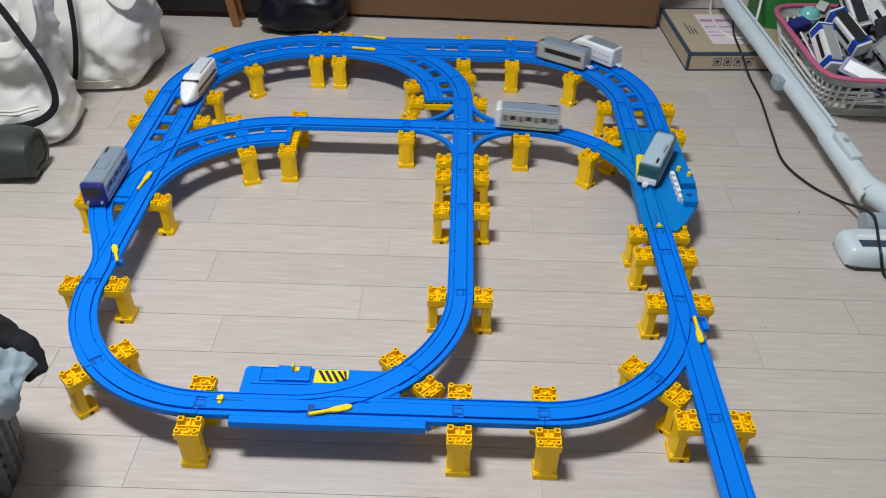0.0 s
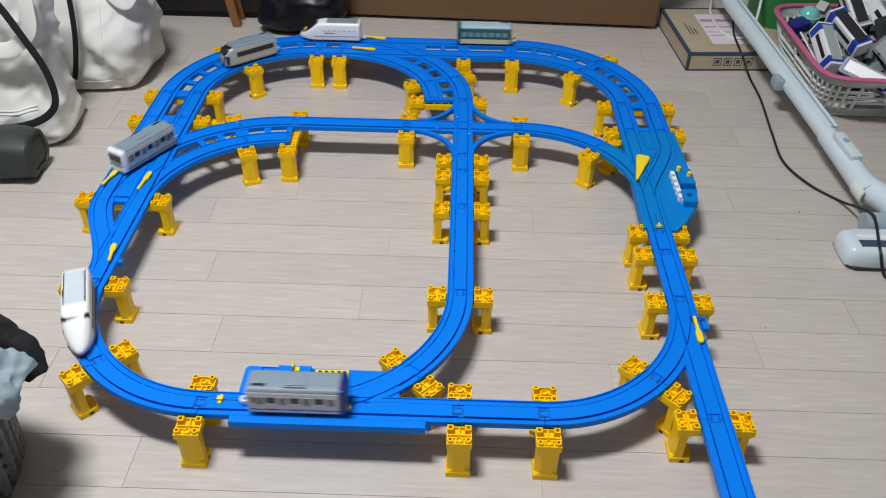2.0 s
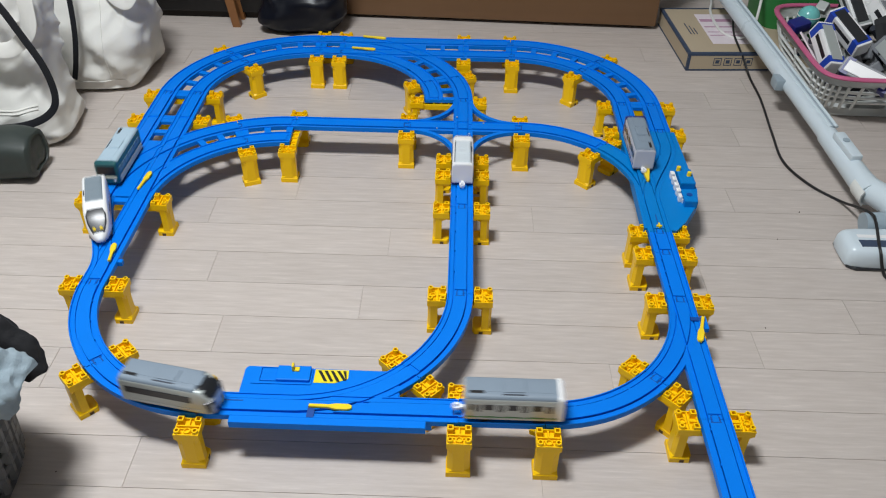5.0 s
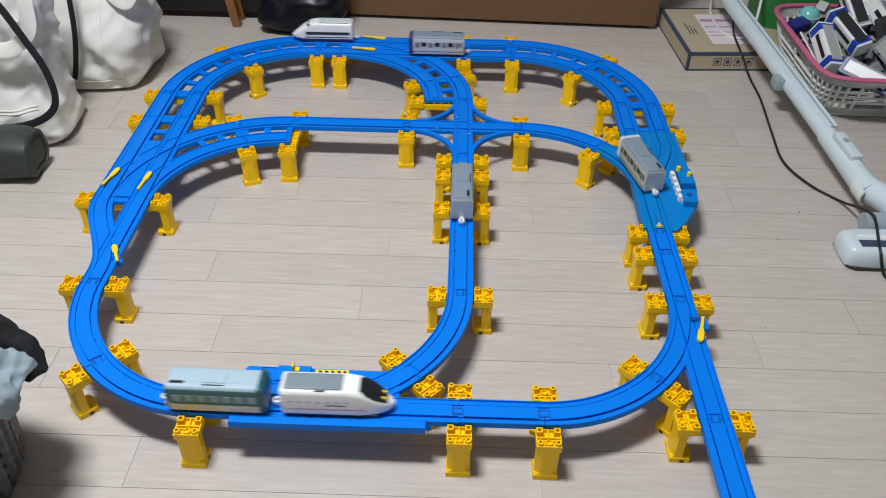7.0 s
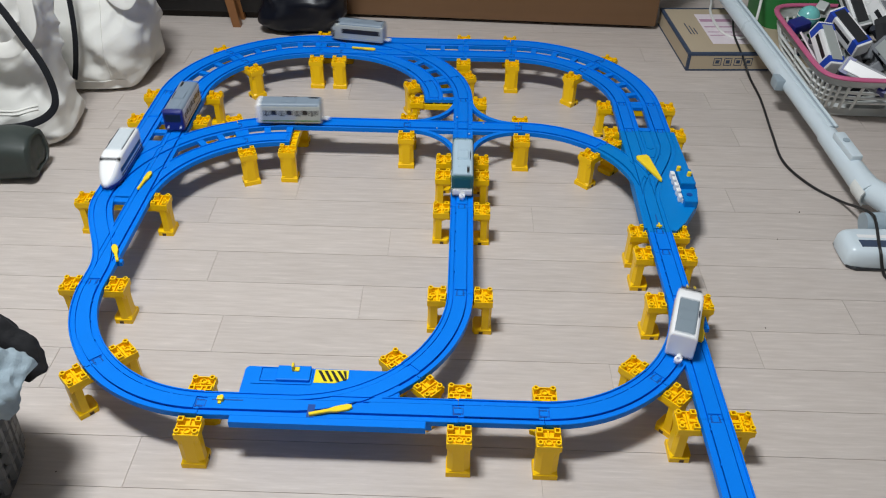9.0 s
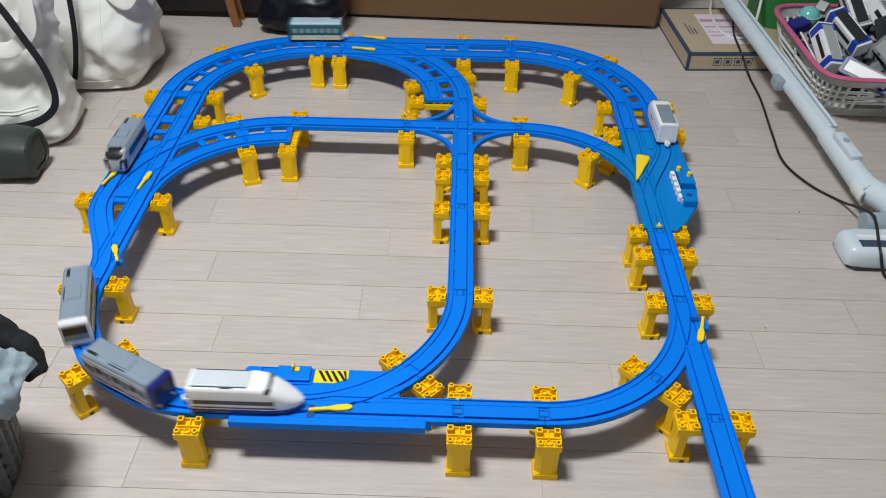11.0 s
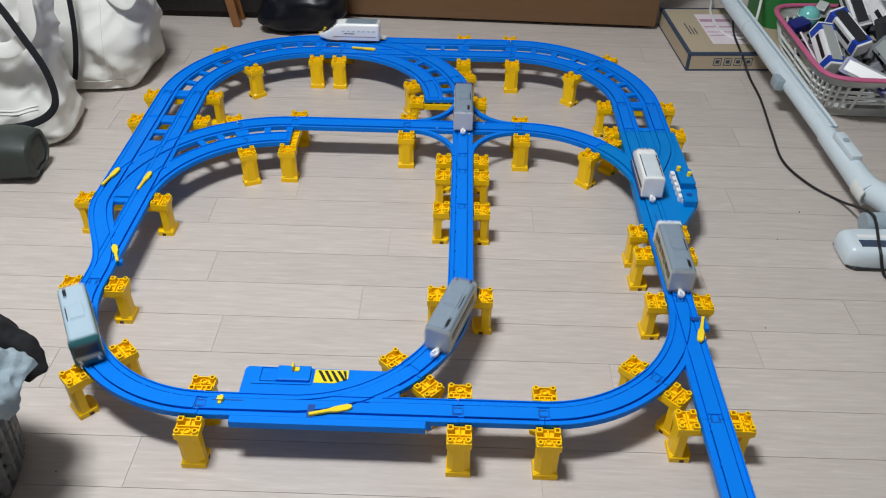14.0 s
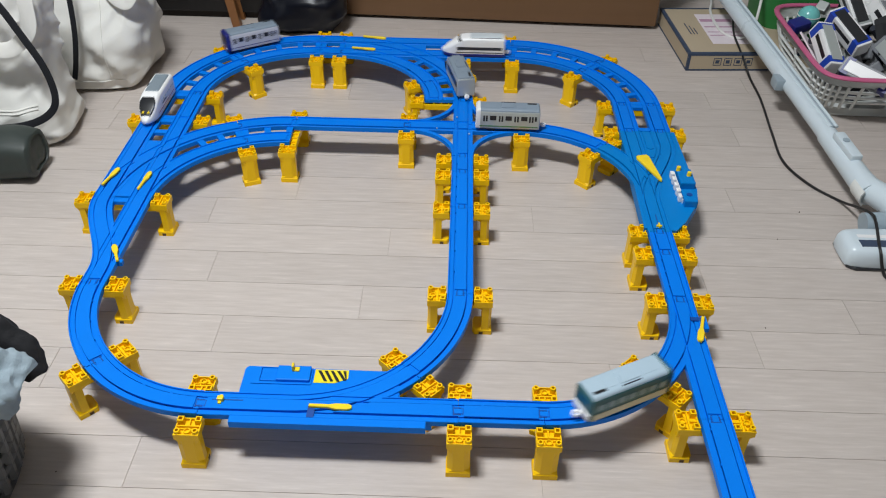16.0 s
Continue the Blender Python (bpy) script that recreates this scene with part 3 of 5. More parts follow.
NARROW = [(0, 0.001, 0), (0, G, 0), (0, 0.318, 0), (0, 0.37, 0), (-0.108, 0.486, 90), (0.113, 0.486, 90), (0.2607, 0.4227, 45), (0.324, 0.166, 0), (0.324, 0.109, 0), (0.324, 0.0, 0),
          (0.324, -G, 0), (0.2607, -0.1527, -45), (0.112, -G, 90), (0.002, -G, 90), (-0.0633, -0.1527, -45), (-0.331, -G, 90), (-0.4767, -0.1527, 45), (-0.54, 0.0, 0)]
c45 = math.cos(radians(45))
WIDE = [(-0.03, 0.598, 0), (-0.324, 0.456, 90), (-0.324 + 0.246 * math.cos(radians(113)), 0.21 + 0.246 * math.sin(radians(113)), -67), (-0.57, 0.489, 0), (-0.57, 0.594, 0),
        (-0.324 - 0.246 * c45, 0.594 + 0.246 * c45, -45), (-0.326, 0.84, 90), (-0.276, 0.84, 90), (0.0, 0.84, 90), (0.108, 0.84, 90), (0.108 + 0.246 * c45, 0.594 + 0.246 * c45, 45),
        (0.354, 0.594, 0), (0.354, 0.486, 0), (-0.276 + 0.246 * math.cos(radians(23)), 0.594 + 0.246 * math.sin(radians(23)), 23), (-0.57, 0.216, 0)]
for spots, reach, name, label in ((NARROW, 0.0195, "bridge_pier", P_LABEL), (WIDE, 0.0495, "wide_bridge_pier", W_LABEL)):
    master = pier(reach, name, label)
    for i, (x, y, deg) in enumerate(spots):
        px, py = lay(x, y)
        if i == 0:
            master.matrix_basis = pose(px, py, 0, 0, 0, deg)
        else:
            copy_thing(master, pose(px, py, 0, 0, 0, deg))


# ---------------------------------------------------------------- trains (each runs towards its own +x)
def shell_rings(secs):
    return [[(x, u, z) for u, z in rounded(hw, z0, z1, r, rb=rb)] for x, hw, z0, z1, r, rb in secs]


def running_gear(root, long):
    part("chassis", boxed(-long / 2 + 0.004, long / 2 - 0.006, -0.0135, 0.0135, 0.0015, 0.0075, bev=0.001), CHASSIS, root)
    for x in (-long / 2 + 0.026, long / 2 - 0.028):
        for y in (-0.0125, 0.0125):
            wheel = part("wheel", rod(bmesh.new(), (x, y - 0.0025, 0.0082), (x, y + 0.0025, 0.0082), 0.0102, n=20), CHASSIS, root)
            part("hub", rod(bmesh.new(), (x, y - 0.0030, 0.0082), (x, y + 0.0030, 0.0082), 0.003, n=12), SILVER, wheel)
    bm = bmesh.new()
    box(bm, -long / 2 - 0.006, -long / 2 + 0.004, -0.0025, 0.0025, 0.006, 0.0095, bev=0.0006)
    ring = lambda r, z: [(-long / 2 - 0.0085 + r * math.cos(2 * math.pi * i / 14), r * math.sin(2 * math.pi * i / 14), z) for i in range(14)]
    loft(bm, [ring(0.0052, 0.006), ring(0.0052, 0.010), ring(0.0026, 0.010), ring(0.0026, 0.006)], cap=False)
    part("coupling", bm, WHITE, root, "white plastic coupling loop")


def side_panes(root, xs, z0, z1, half, material=None, y=0.0187, name="window", label="dark side window"):
    for x, w in xs:
        for s in (-1, 1):
            bm = boxed(x - w / 2, x + w / 2, s * y - 0.0003, s * y + 0.0003, z0, z1)
            part(name, bm, material or GLASSDARK, root, label)


def commuter(label, body, roof, front, lower, band, front_label, rounded_front=False, panes=True):
    root = tagged(new("toy_train"), label, "toy train", "running toy trains")
    L = 0.120
    running_gear(root, L)
    f = 0.004 if not rounded_front else 0.016
    secs = [(-0.060, 0.0172, 0.0065, 0.0420, 0.004, 0.0015), (-0.0588, 0.0183, 0.0058, 0.0432, 0.004, 0.0015), (0.060 - f, 0.0183, 0.0058, 0.0432, 0.004, 0.0015)]
    if rounded_front:
        secs += [(0.051, 0.0181, 0.0056, 0.0415, 0.006, 0.002), (0.0575, 0.0172, 0.0056, 0.0365, 0.008, 0.003), (0.0615, 0.0152, 0.0060, 0.0300, 0.008, 0.004), (0.0632, 0.0120, 0.0080, 0.0240, 0.006, 0.004)]
    else:
        secs += [(0.0592, 0.0183, 0.0058, 0.0430, 0.004, 0.0015), (0.0602, 0.0172, 0.0066, 0.0418, 0.004, 0.0015)]
    part("body", loft(bmesh.new(), shell_rings(secs)), body, root, smooth=True)
    # roof skin
    r0, r1 = -0.0585, 0.060 - f - 0.0015
    rings = [[(x, u * k, z) for u, z in rounded(0.0176, 0.036, zt, 0.0052, rb=0.001)] for x, k, zt in ((r0, 0.97, 0.0452), (r0 + 0.001, 1, 0.0462), (r1 - 0.001, 1, 0.0462), (r1, 0.97, 0.0452))]
    part("roof", loft(bmesh.new(), rings), roof, root, "grey roof skin", smooth=True)
    part("roof_vent", boxed(-0.054, -0.036, -0.0115, -0.0070, 0.0455, 0.0468, bev=0.0005), BLACK, root, "dark roof vent")
    part("roof_unit", boxed(-0.012, 0.014, -0.0095, 0.0095, 0.0455, 0.0478, bev=0.0010), roof, root)
    part("roof_switch", boxed(-0.014, 0.014, -0.0135, -0.0118, 0.0440, 0.0468, bev=0.0003), CHASSIS, root, "dark roof slit")
    for x0, x1 in ((-0.034, -0.015), (0.018, 0.046)):
        part("roof_hatch", boxed(x0, x1, -0.0085, 0.0085, 0.0456, 0.0466, bev=0.0003), roof, root)
    # windows and doors
    if not panes:
        side_panes(root, [(-0.046 + i * 0.0153, 0.0105) for i in range(7)], 0.0225, 0.0325, L, material=PANEPALE, y=0.0187, label="pale side window")
    elif not rounded_front:
        side_panes(root, [(-0.052, 0.004), (-0.030, 0.012), (-0.0005, 0.012), (0.029, 0.012)], 0.0245, 0.0335, L)
        side_panes(root, [(c + d, 0.0032) for c in (-0.0435, -0.0155, 0.0140, 0.0435) for d in (-0.0026, 0.0026)], 0.0215, 0.0335, L, label="dark door window")
        side_panes(root, [(c, 0.011) for c in (-0.0435, -0.0155, 0.0140, 0.0435)], 0.009, 0.0350, L, material=body, y=0.0184, name="door", label="sliding door leaf pair")
    else:
        side_panes(root, [(-0.008, 0.088)], 0.0225, 0.0330, L, label="long dark window band")
    side_panes(root, [(-0.0005, 0.112 if not rounded_front else 0.098)], *band, L, material=lower, y=0.0185, name="stripe", label="coloured side stripe")
    if rounded_front:
        rings = []
        for x, wide, lift in ((0.0410, 0.007, 0.0442), (0.0430, 0.0115, 0.0440), (0.0470, 0.0146, 0.0430), (0.0520, 0.0156, 0.0408), (0.0570, 0.0150, 0.0376), (0.0600, 0.0126, 0.0340), (0.0618, 0.0080, 0.0316)):
            rings.append([(x, wide * u, lift + h) for u, h in ((-1, -0.0035), (-0.96, -0.0006), (-0.6, 0.0003), (0, 0.0005), (0.6, 0.0003), (0.96, -0.0006), (1, -0.0035), (0, -0.006))])
        part("windscreen", loft(bmesh.new(), rings), GLASSDARK, root, "black oval wrap-round windscreen", smooth=True)
        for s in (-1, 1):
            bm = boxed(-0.0066, 0.0066, -0.0020, 0.0020, -0.0095, 0.0095, bev=0.0016, m=pose(0.0592, s * 0.0142, 0.0195, 0, -10, -s * 55))
            part("lamp_panel", bm, GLASSDARK, root, "black corner lamp panel")
    else:
        rings = [[(x, u, z) for u, z in rounded(hw, 0.0060, zt, 0.004, rb=0.002)] for x, hw, zt in ((0.0530, 0.0187, 0.0458), (0.0542, 0.0188, 0.0465), (0.0580, 0.0189, 0.0462), (0.0605, 0.0187, 0.0437), (0.0618, 0.0176, 0.0425))]
        part("front_panel", loft(bmesh.new(), rings), front, root, front_label, smooth=True)
        part("windscreen", boxed(0.0610, 0.0623, -0.0150, 0.0150, 0.0225, 0.0385, bev=0.0006), GLASSDARK, root, "dark front windscreen")
        part("front_strip", boxed(0.0610, 0.0621, -0.0155, 0.0155, 0.0150, 0.0200, bev=0.0004), lower, root)
        for s in (-1, 1):
            part("headlight", rod(bmesh.new(), (0.0608, s * 0.0115, 0.0115), (0.0624, s * 0.0115, 0.0115), 0.0022, n=12), WHITE, root, "small white headlight")
    return root


def bullet(label, roof, dark_nose):
    root = tagged(new("toy_train"), label, "toy train", "running toy trains")
    running_gear(root, 0.124)
    secs = [(-0.062, 0.0170, 0.0070, 0.0430, 0.005, 0.002), (-0.0605, 0.0184, 0.0055, 0.0448, 0.006, 0.002), (0.020, 0.0184, 0.0055, 0.0448, 0.006, 0.002), (0.034, 0.0182, 0.0050, 0.0428, 0.007, 0.002),
            (0.046, 0.0172, 0.0046, 0.0368, 0.009, 0.003), (0.057, 0.0150, 0.0044, 0.0292, 0.009, 0.004), (0.066, 0.0116, 0.0046, 0.0222, 0.007, 0.005), (0.073, 0.0072, 0.0060, 0.0170, 0.005, 0.004), (0.0765, 0.0030, 0.0085, 0.0135, 0.002, 0.002)]
    part("body", loft(bmesh.new(), shell_rings(secs)), WHITE, root, "glossy white body", smooth=True)
    bm = loft(bmesh.new(), [[(x, u, z) for u, z in rounded(0.0135, 0.0400, zt, 0.0025, rb=0.001)] for x, zt in ((-0.0575, 0.0448), (-0.0560, 0.0464), (0.012, 0.0464), (0.014, 0.0448))])
    part("roof", bm, roof, root, smooth=True)
    for i in range(3):
        x = -0.044 + i * 0.020
        part("roof_panel", boxed(x - 0.007, x + 0.007, -0.0105, 0.0105, 0.0460, 0.0468, bev=0.0004), roof, root)
    part("roof_switch", boxed(-0.020, -0.006, -0.0158, -0.0138, 0.0434, 0.0452, bev=0.0005), CHASSIS, root, "dark power slide")
    part("skirt", boxed(-0.057, 0.055, -0.0172, 0.0172, 0.0028, 0.0058, bev=0.0006), CHASSIS, root, "dark skirt")
    if dark_nose:
        bm = loft(bmesh.new(), [[(x, u, z) for u, z in rounded(hw, z0, z1, r)] for x, hw, z0, z1, r in
                                ((0.0345, 0.0115, 0.0405, 0.0434, 0.001), (0.0430, 0.0150, 0.0345, 0.0396, 0.002), (0.0530, 0.0142, 0.0275, 0.0329, 0.0018), (0.0620, 0.0112, 0.0215, 0.0263, 0.0018), (0.0680, 0.0085, 0.0175, 0.0214, 0.001))])
        part("windscreen", bm, GLASSDARK, root, "large black windscreen", smooth=True)
        for s in (-1, 1):
            part("headlight", rod(bmesh.new(), (0.0610, s * 0.0052, 0.0250), (0.0655, s * 0.0052, 0.0236), 0.0024, n=12), LEVER, root, "small yellow headlight")
        side_panes(root, [(-0.006, 0.098)], 0.0145, 0.0160, 0, material=PINKLINE, y=0.0186, name="stripe", label="thin mauve side line")
        side_panes(root, [(-0.050 + i * 0.0115, 0.0052) for i in range(7)], 0.0265, 0.0298, 0, material=ROOFPALE, y=0.0185)
        side_panes(root, [(-0.004 + i * 0.005, 0.0035) for i in range(5)], 0.0212, 0.0235, 0, y=0.0185, name="mark", label="dark bar-like mark")
    else:
        xs = [q[0] for q in secs]

        def skin(x):
            hw, z0, z1, r, rb = (float(np.interp(x, xs, [q[k] for q in secs])) for k in range(1, 6))
            return rounded(hw + 0.0004, z0, z1 + 0.0004, r, n=9, rb=rb)[11:25]
        bm = bmesh.new()
        rings = []
        for k in range(14):
            u = skin(0.036)[k][0]
            x0 = 0.0425 - 0.55 * abs(u)
            wide = 0.0040 if abs(u) < 0.012 else 0.0060
            ring = [(x0 + d, *skin(x0 + d)[k]) for d in (0, wide / 2, wide)]
            rings.append(ring + [(x, y * 0.93, z - 0.002) for x, y, z in reversed(ring)])
        part("windscreen", loft(bm, rings), GLASSDARK, root, "narrow dark wrap-round windscreen", smooth=True)
        side_panes(root, [(-0.006, 0.100)], 0.0185, 0.0250, 0, material=NAVYGREY, y=0.0186, name="stripe", label="dark blue-grey window band")
        side_panes(root, [(-0.006, 0.104)], 0.0118, 0.0134, 0, material=NAVYGREY, y=0.0187, name="stripe", label="thin dark lower line")
        low = [[(x + (0.0012 if x > 0.07 else 0), u, z) for u, z in rounded(hw + 0.0007, 0.0026, max(0.0088, z0 + 0.0042), 0.0016, rb=0.001)] for x, hw, z0, z1, r, rb in secs[1:-1]]
        part("lower_shroud", loft(bmesh.new(), low), NAVY, root, "navy blue lower edge", smooth=True)
        for s in (-1, 1):
            part("roof_line", boxed(-0.056, 0.013, s * 0.0141 - 0.0006, s * 0.0141 + 0.0006, 0.0425, 0.0452), NAVYGREY, root, "thin dark line beside the roof")
    return root


NAVYGREY = mat("train_blue_grey_band", (0.03, 0.033, 0.045), 0.3, bump=0)
WHITEROOF = mat("train_white_grey_roof", (0.54, 0.59, 0.62), 0.45, spread=0.04, bump=0.05)
PANEPALE = mat("train_pale_pane", (0.22, 0.33, 0.34), 0.25, bump=0)
TEALSIDE = mat("train_teal_side", (0.025, 0.11, 0.11), 0.38, bump=0.03)
PALESIDE = mat("train_pale_lilac_side", (0.50, 0.51, 0.56), 0.38, spread=0.03, bump=0.03)
SLATE = mat("train_slate_roof", (0.19, 0.235, 0.27), 0.5, spread=0.05, bump=0.05)
train_a = bullet("white long-nosed toy bullet train with pale roof", WHITEROOF, False)
train_b = commuter("grey toy commuter train with a navy blue front", PALESIDE, ROOFGREY, NAVY, NAVY, (0.0118, 0.0130), "glossy navy blue front")
train_c = commuter("pale grey roofed toy train with dark teal sides", TEALSIDE, ROOFPALE, TEAL, CREAM, (0.0060, 0.0165), "dark teal front", panes=False)
part("rear_window", boxed(-0.0609, -0.0598, -0.0140, 0.0140, 0.0190, 0.0385, bev=0.0004), TEAL, train_c, "dark teal rear window")
part("rear_buffer", boxed(-0.0625, -0.0595, -0.0165, 0.0165, 0.0060, 0.0165, bev=0.001), WHITE, train_c, "white plastic rear buffer")
train_d = commuter("silver toy commuter train with a white front", SILVER, ROOFGREY, WHITE, TRAINGREEN, (0.0105, 0.0125), "white front with green strip")
train_e = bullet("white toy express train with black cab and slate roof", SLATE, True)
train_f = commuter("silver grey rounded toy train with a black windscreen", SILVER, ROOFGREY, SILVER, SILVER, (0.010, 0.012), "", rounded_front=True)


# ---------------------------------------------------------------- things round the railway
VENEER = mat("brown_wood_veneer", (0.15, 0.078, 0.035), 0.45, spread=0.12, scale=3, stretch=(1, 1, 14), bump=0.05, bump_scale=60, wear=0.08)
CARDBROWN = mat("crumb_brown", (0.05, 0.03, 0.02), 0.9)
DARKGAP = mat("dark_plinth", (0.02, 0.015, 0.012), 0.8)
CANVAS = mat("cream_canvas", (0.72, 0.71, 0.67), 0.9, spread=0.05, scale=14, bump=1.0, bump_scale=38, wear=0.05)
STRAP = mat("navy_webbing", (0.006, 0.007, 0.011), 0.75, spread=0.2, scale=200, bump=0.4, bump_scale=1200)
OLIVE = mat("dark_green_nylon", (0.028, 0.037, 0.033), 0.55, spread=0.2, scale=25, bump=0.3, bump_scale=60)
BLACKBAG = mat("black_shiny_nylon", (0.003, 0.004, 0.009), 0.34, spec=0.3, spread=0.2, bump=0.3, bump_scale=50)
# near-black that paints the deep shade under furniture
UNDERSHADE = mat("dark_furniture", (0.007, 0.006, 0.006), 0.5)
ORANGEWOOD = mat("orange_brown_wood", (0.23, 0.095, 0.03), 0.4, spread=0.15, scale=20, stretch=(1, 1, 0.2), bump=0.05)
CARD = mat("tan_cardboard", (0.43, 0.35, 0.245), 0.8, spread=0.05, scale=12, bump=0.15, bump_scale=150)
CARDNAVY = mat("navy_print", (0.035, 0.055, 0.10), 0.7, bump=0.05)
LABELPINK = mat("pale_pink_paper", (0.74, 0.66, 0.70), 0.6, bump=0.05)
LABELMAUVE = mat("mauve_print", (0.45, 0.25, 0.36), 0.6, bump=0)
VACGREY = mat("pale_blue_grey_plastic", (0.58, 0.66, 0.71), 0.30, spread=0.03, bump=0.03, wear=0.06)
VACDEEP = mat("mid_grey_plastic", (0.30, 0.37, 0.42), 0.35, spread=0.03, bump=0.03)
CORDBLACK = mat("black_rubber_cord", (0.010, 0.010, 0.011), 0.45, bump=0.05)
CORDWHITE = mat("white_rubber_cord", (0.70, 0.70, 0.68), 0.45, bump=0.05)
CLEARWHITE = mat("milky_plastic", (0.70, 0.72, 0.70), 0.35, spread=0.04, bump=0.04)
PINKRIM = mat("pink_plastic_rim", (0.55, 0.12, 0.24), 0.35, bump=0.03)
GREENBIN = mat("green_bin_plastic", (0.025, 0.19, 0.045), 0.35, spread=0.06, bump=0.04)
TOYBLUE = mat("toy_royal_blue", (0.015, 0.06, 0.42), 0.35, bump=0.03)
TOYTEAL = mat("toy_turquoise", (0.16, 0.50, 0.48), 0.25, bump=0.0)
TOYGREY = mat("toy_mid_grey", (0.24, 0.25, 0.27), 0.4, bump=0.05)
TOYDARK = mat("toy_charcoal", (0.022, 0.023, 0.026), 0.4, bump=0.1, bump_scale=200)
HAMPER = mat("grey_hamper_plastic", (0.13, 0.135, 0.14), 0.5, spread=0.06, bump=0.08)
TOWEL = mat("blue_grey_towel", (0.25, 0.31, 0.35), 0.95, spread=0.12, scale=40, bump=0.9, bump_scale=600)
BLACKCLOTH = mat("black_cloth", (0.0035, 0.0035, 0.005), 0.9, spread=0.2, bump=0.4, bump_scale=500)

cabinet = tagged(new("low_cabinet"), "low brown wood-veneer cabinet standing by the wall", "cabinet")
cabinet.matrix_basis = pose(0.095, 1.152, 0, 0, 0, -2.1)
part("front_panel", boxed(-0.48, 0.405, 0, 0.02, 0.010, 0.55, bev=0.002), VENEER, cabinet)
part("body", boxed(-0.475, 0.400, 0.02, 0.33, 0.012, 0.548), VENEER, cabinet)
part("plinth", boxed(-0.47, 0.395, 0.03, 0.32, 0.0, 0.012), DARKGAP, cabinet)

# added block: its blackness stands for unlit space under furniture, and cuts bounce
dark_block = tagged(new("dark_cupboard"), "near-black block standing for the shade under furniture behind the bags", "cupboard")
part("body", boxed(-1.1, -0.43, 1.135, 1.51, 0.02, 1.1, bev=0.003), UNDERSHADE, dark_block)
part("plinth", boxed(-1.09, -0.44, 1.15, 1.50, 0.0, 0.02), DARKGAP, dark_block)

stool = tagged(new("wooden_stool"), "orange-brown wooden stool beside the black bag", "stool")
for x, y, lean in ((-0.583, 1.095, -0.06), (-0.86, 1.095, 0.05), (-0.583, 1.145, -0.06), (-0.86, 1.145, 0.05)):
    part("leg", loft(bmesh.new(), [[(x + k + u, y + v, z) for u, v in ((-h, -h), (h, -h), (h, h), (-h, h))] for z, k, h in ((0, 0, 0.010), (0.2, lean * 0.45, 0.013), (0.42, lean, 0.016))]), ORANGEWOOD, stool)
part("seat", boxed(-0.84, -0.60, 1.075, 1.162, 0.42, 0.445, bev=0.008), ORANGEWOOD, stool)

tagged(part("baseboard", boxed(0.50, 1.75, 1.508, 1.52, 0.0, 0.07, bev=0.002), WHITE, None), "plain white baseboard", "baseboard", kind="structure")


def soft_bag(cx, cy, levels, n=52, seed=0.0, big=0.012, small=0.0035, turn=0.0):
    """A slack cloth body; levels: height, half width, half depth, shift back, corner radius."""
    rows = []
    fine = []
    for a, b in zip(levels, levels[1:]):
        for k in range(12):
            t = k / 12
            fine.append([p + (q - p) * t for p, q in zip(a, b)])
    fine.append(list(levels[-1]))
    c, s = math.cos(radians(turn)), math.sin(radians(turn))
    for z, hw, hd, back, r in fine:
        ring = []
        for i in range(n):
            a = 2 * math.pi * i / n
            e = 2 / 5.0
            u = math.copysign(abs(math.cos(a)) ** e, math.cos(a)) * hw
            v = math.copysign(abs(math.sin(a)) ** e, math.sin(a)) * hd
            ring.append((cx + u * c - v * s, cy + back + u * s + v * c, z))
        rows.append(ring)
    bm = loft(bmesh.new(), rows)
    bm.normal_update()
    for v in bm.verts:
        w = min(1, v.co.z / 0.02)
        x, y, z = v.co
        q = Vector((x / 0.16 + seed, y / 0.16, z / 0.11))
        warp = noise.noise(Vector((x / 0.09 + seed, y / 0.09, z / 0.09))) * 0.5
        f1 = 1 - abs(noise.noise(Vector(((x + z * 0.55) / 0.10 + seed + warp, y / 0.14, (z - x * 0.4) / 0.30 + warp)))) * 3.0
        f2 = 1 - abs(noise.noise(Vector(((x - z * 0.9) / 0.050 - seed + warp, y / 0.08, (z + x * 0.5) / 0.10)))) * 3.4
        d = noise.noise(q) * big * 1.1 + max(-0.7, f1) * 0.62 * big + max(-0.5, f2) * 0.29 * big + noise.noise(v.co / 0.03 + Vector((seed, 0, 3))) * small * 0.25
        v.co += Vector((v.normal.x, v.normal.y, v.normal.z * 0.3)) * d * w
    return bm


def drape(bm, pts, n=26):
    """Points of a line laid on the front of a cloth body."""
    tree = BVHTree.FromBMesh(bm)
    out = []
    for i in range(n):
        t = i / (n - 1) * (len(pts) - 1)
        k = min(int(t), len(pts) - 2)
        x, z = (a + (b - a) * (t - k) for a, b in zip(pts[k], pts[k + 1]))
        hit = tree.ray_cast(Vector((x, -0.5, z)), Vector((0, 1, 0)))[0]
        if hit is not None:
            out.append((x, hit.y - 0.0006, z))
    return out


tote_front = tagged(new("tote_bag"), "large cream canvas tote bag with a navy strap, leaning", "tote bag", "canvas tote bags")
bm = soft_bag(-1.06, 0.565, [(0.0, 0.235, 0.070, -0.005, 0), (0.010, 0.262, 0.090, -0.012, 0), (0.05, 0.262, 0.082, -0.010, 0), (0.12, 0.262, 0.068, 0.0, 0), (0.22, 0.270, 0.060, 0.0, 0), (0.38, 0.262, 0.050, 0.0, 0)], n=150, seed=3.1, big=0.015)
HEM = [drape(bm, [(-1.30, 0.062 + d), (-1.1, 0.061 + d), (-0.95, 0.066 + d), (-0.86, 0.074 + d), (-0.82, 0.083 + d)]) for d in (0, 0.006)]
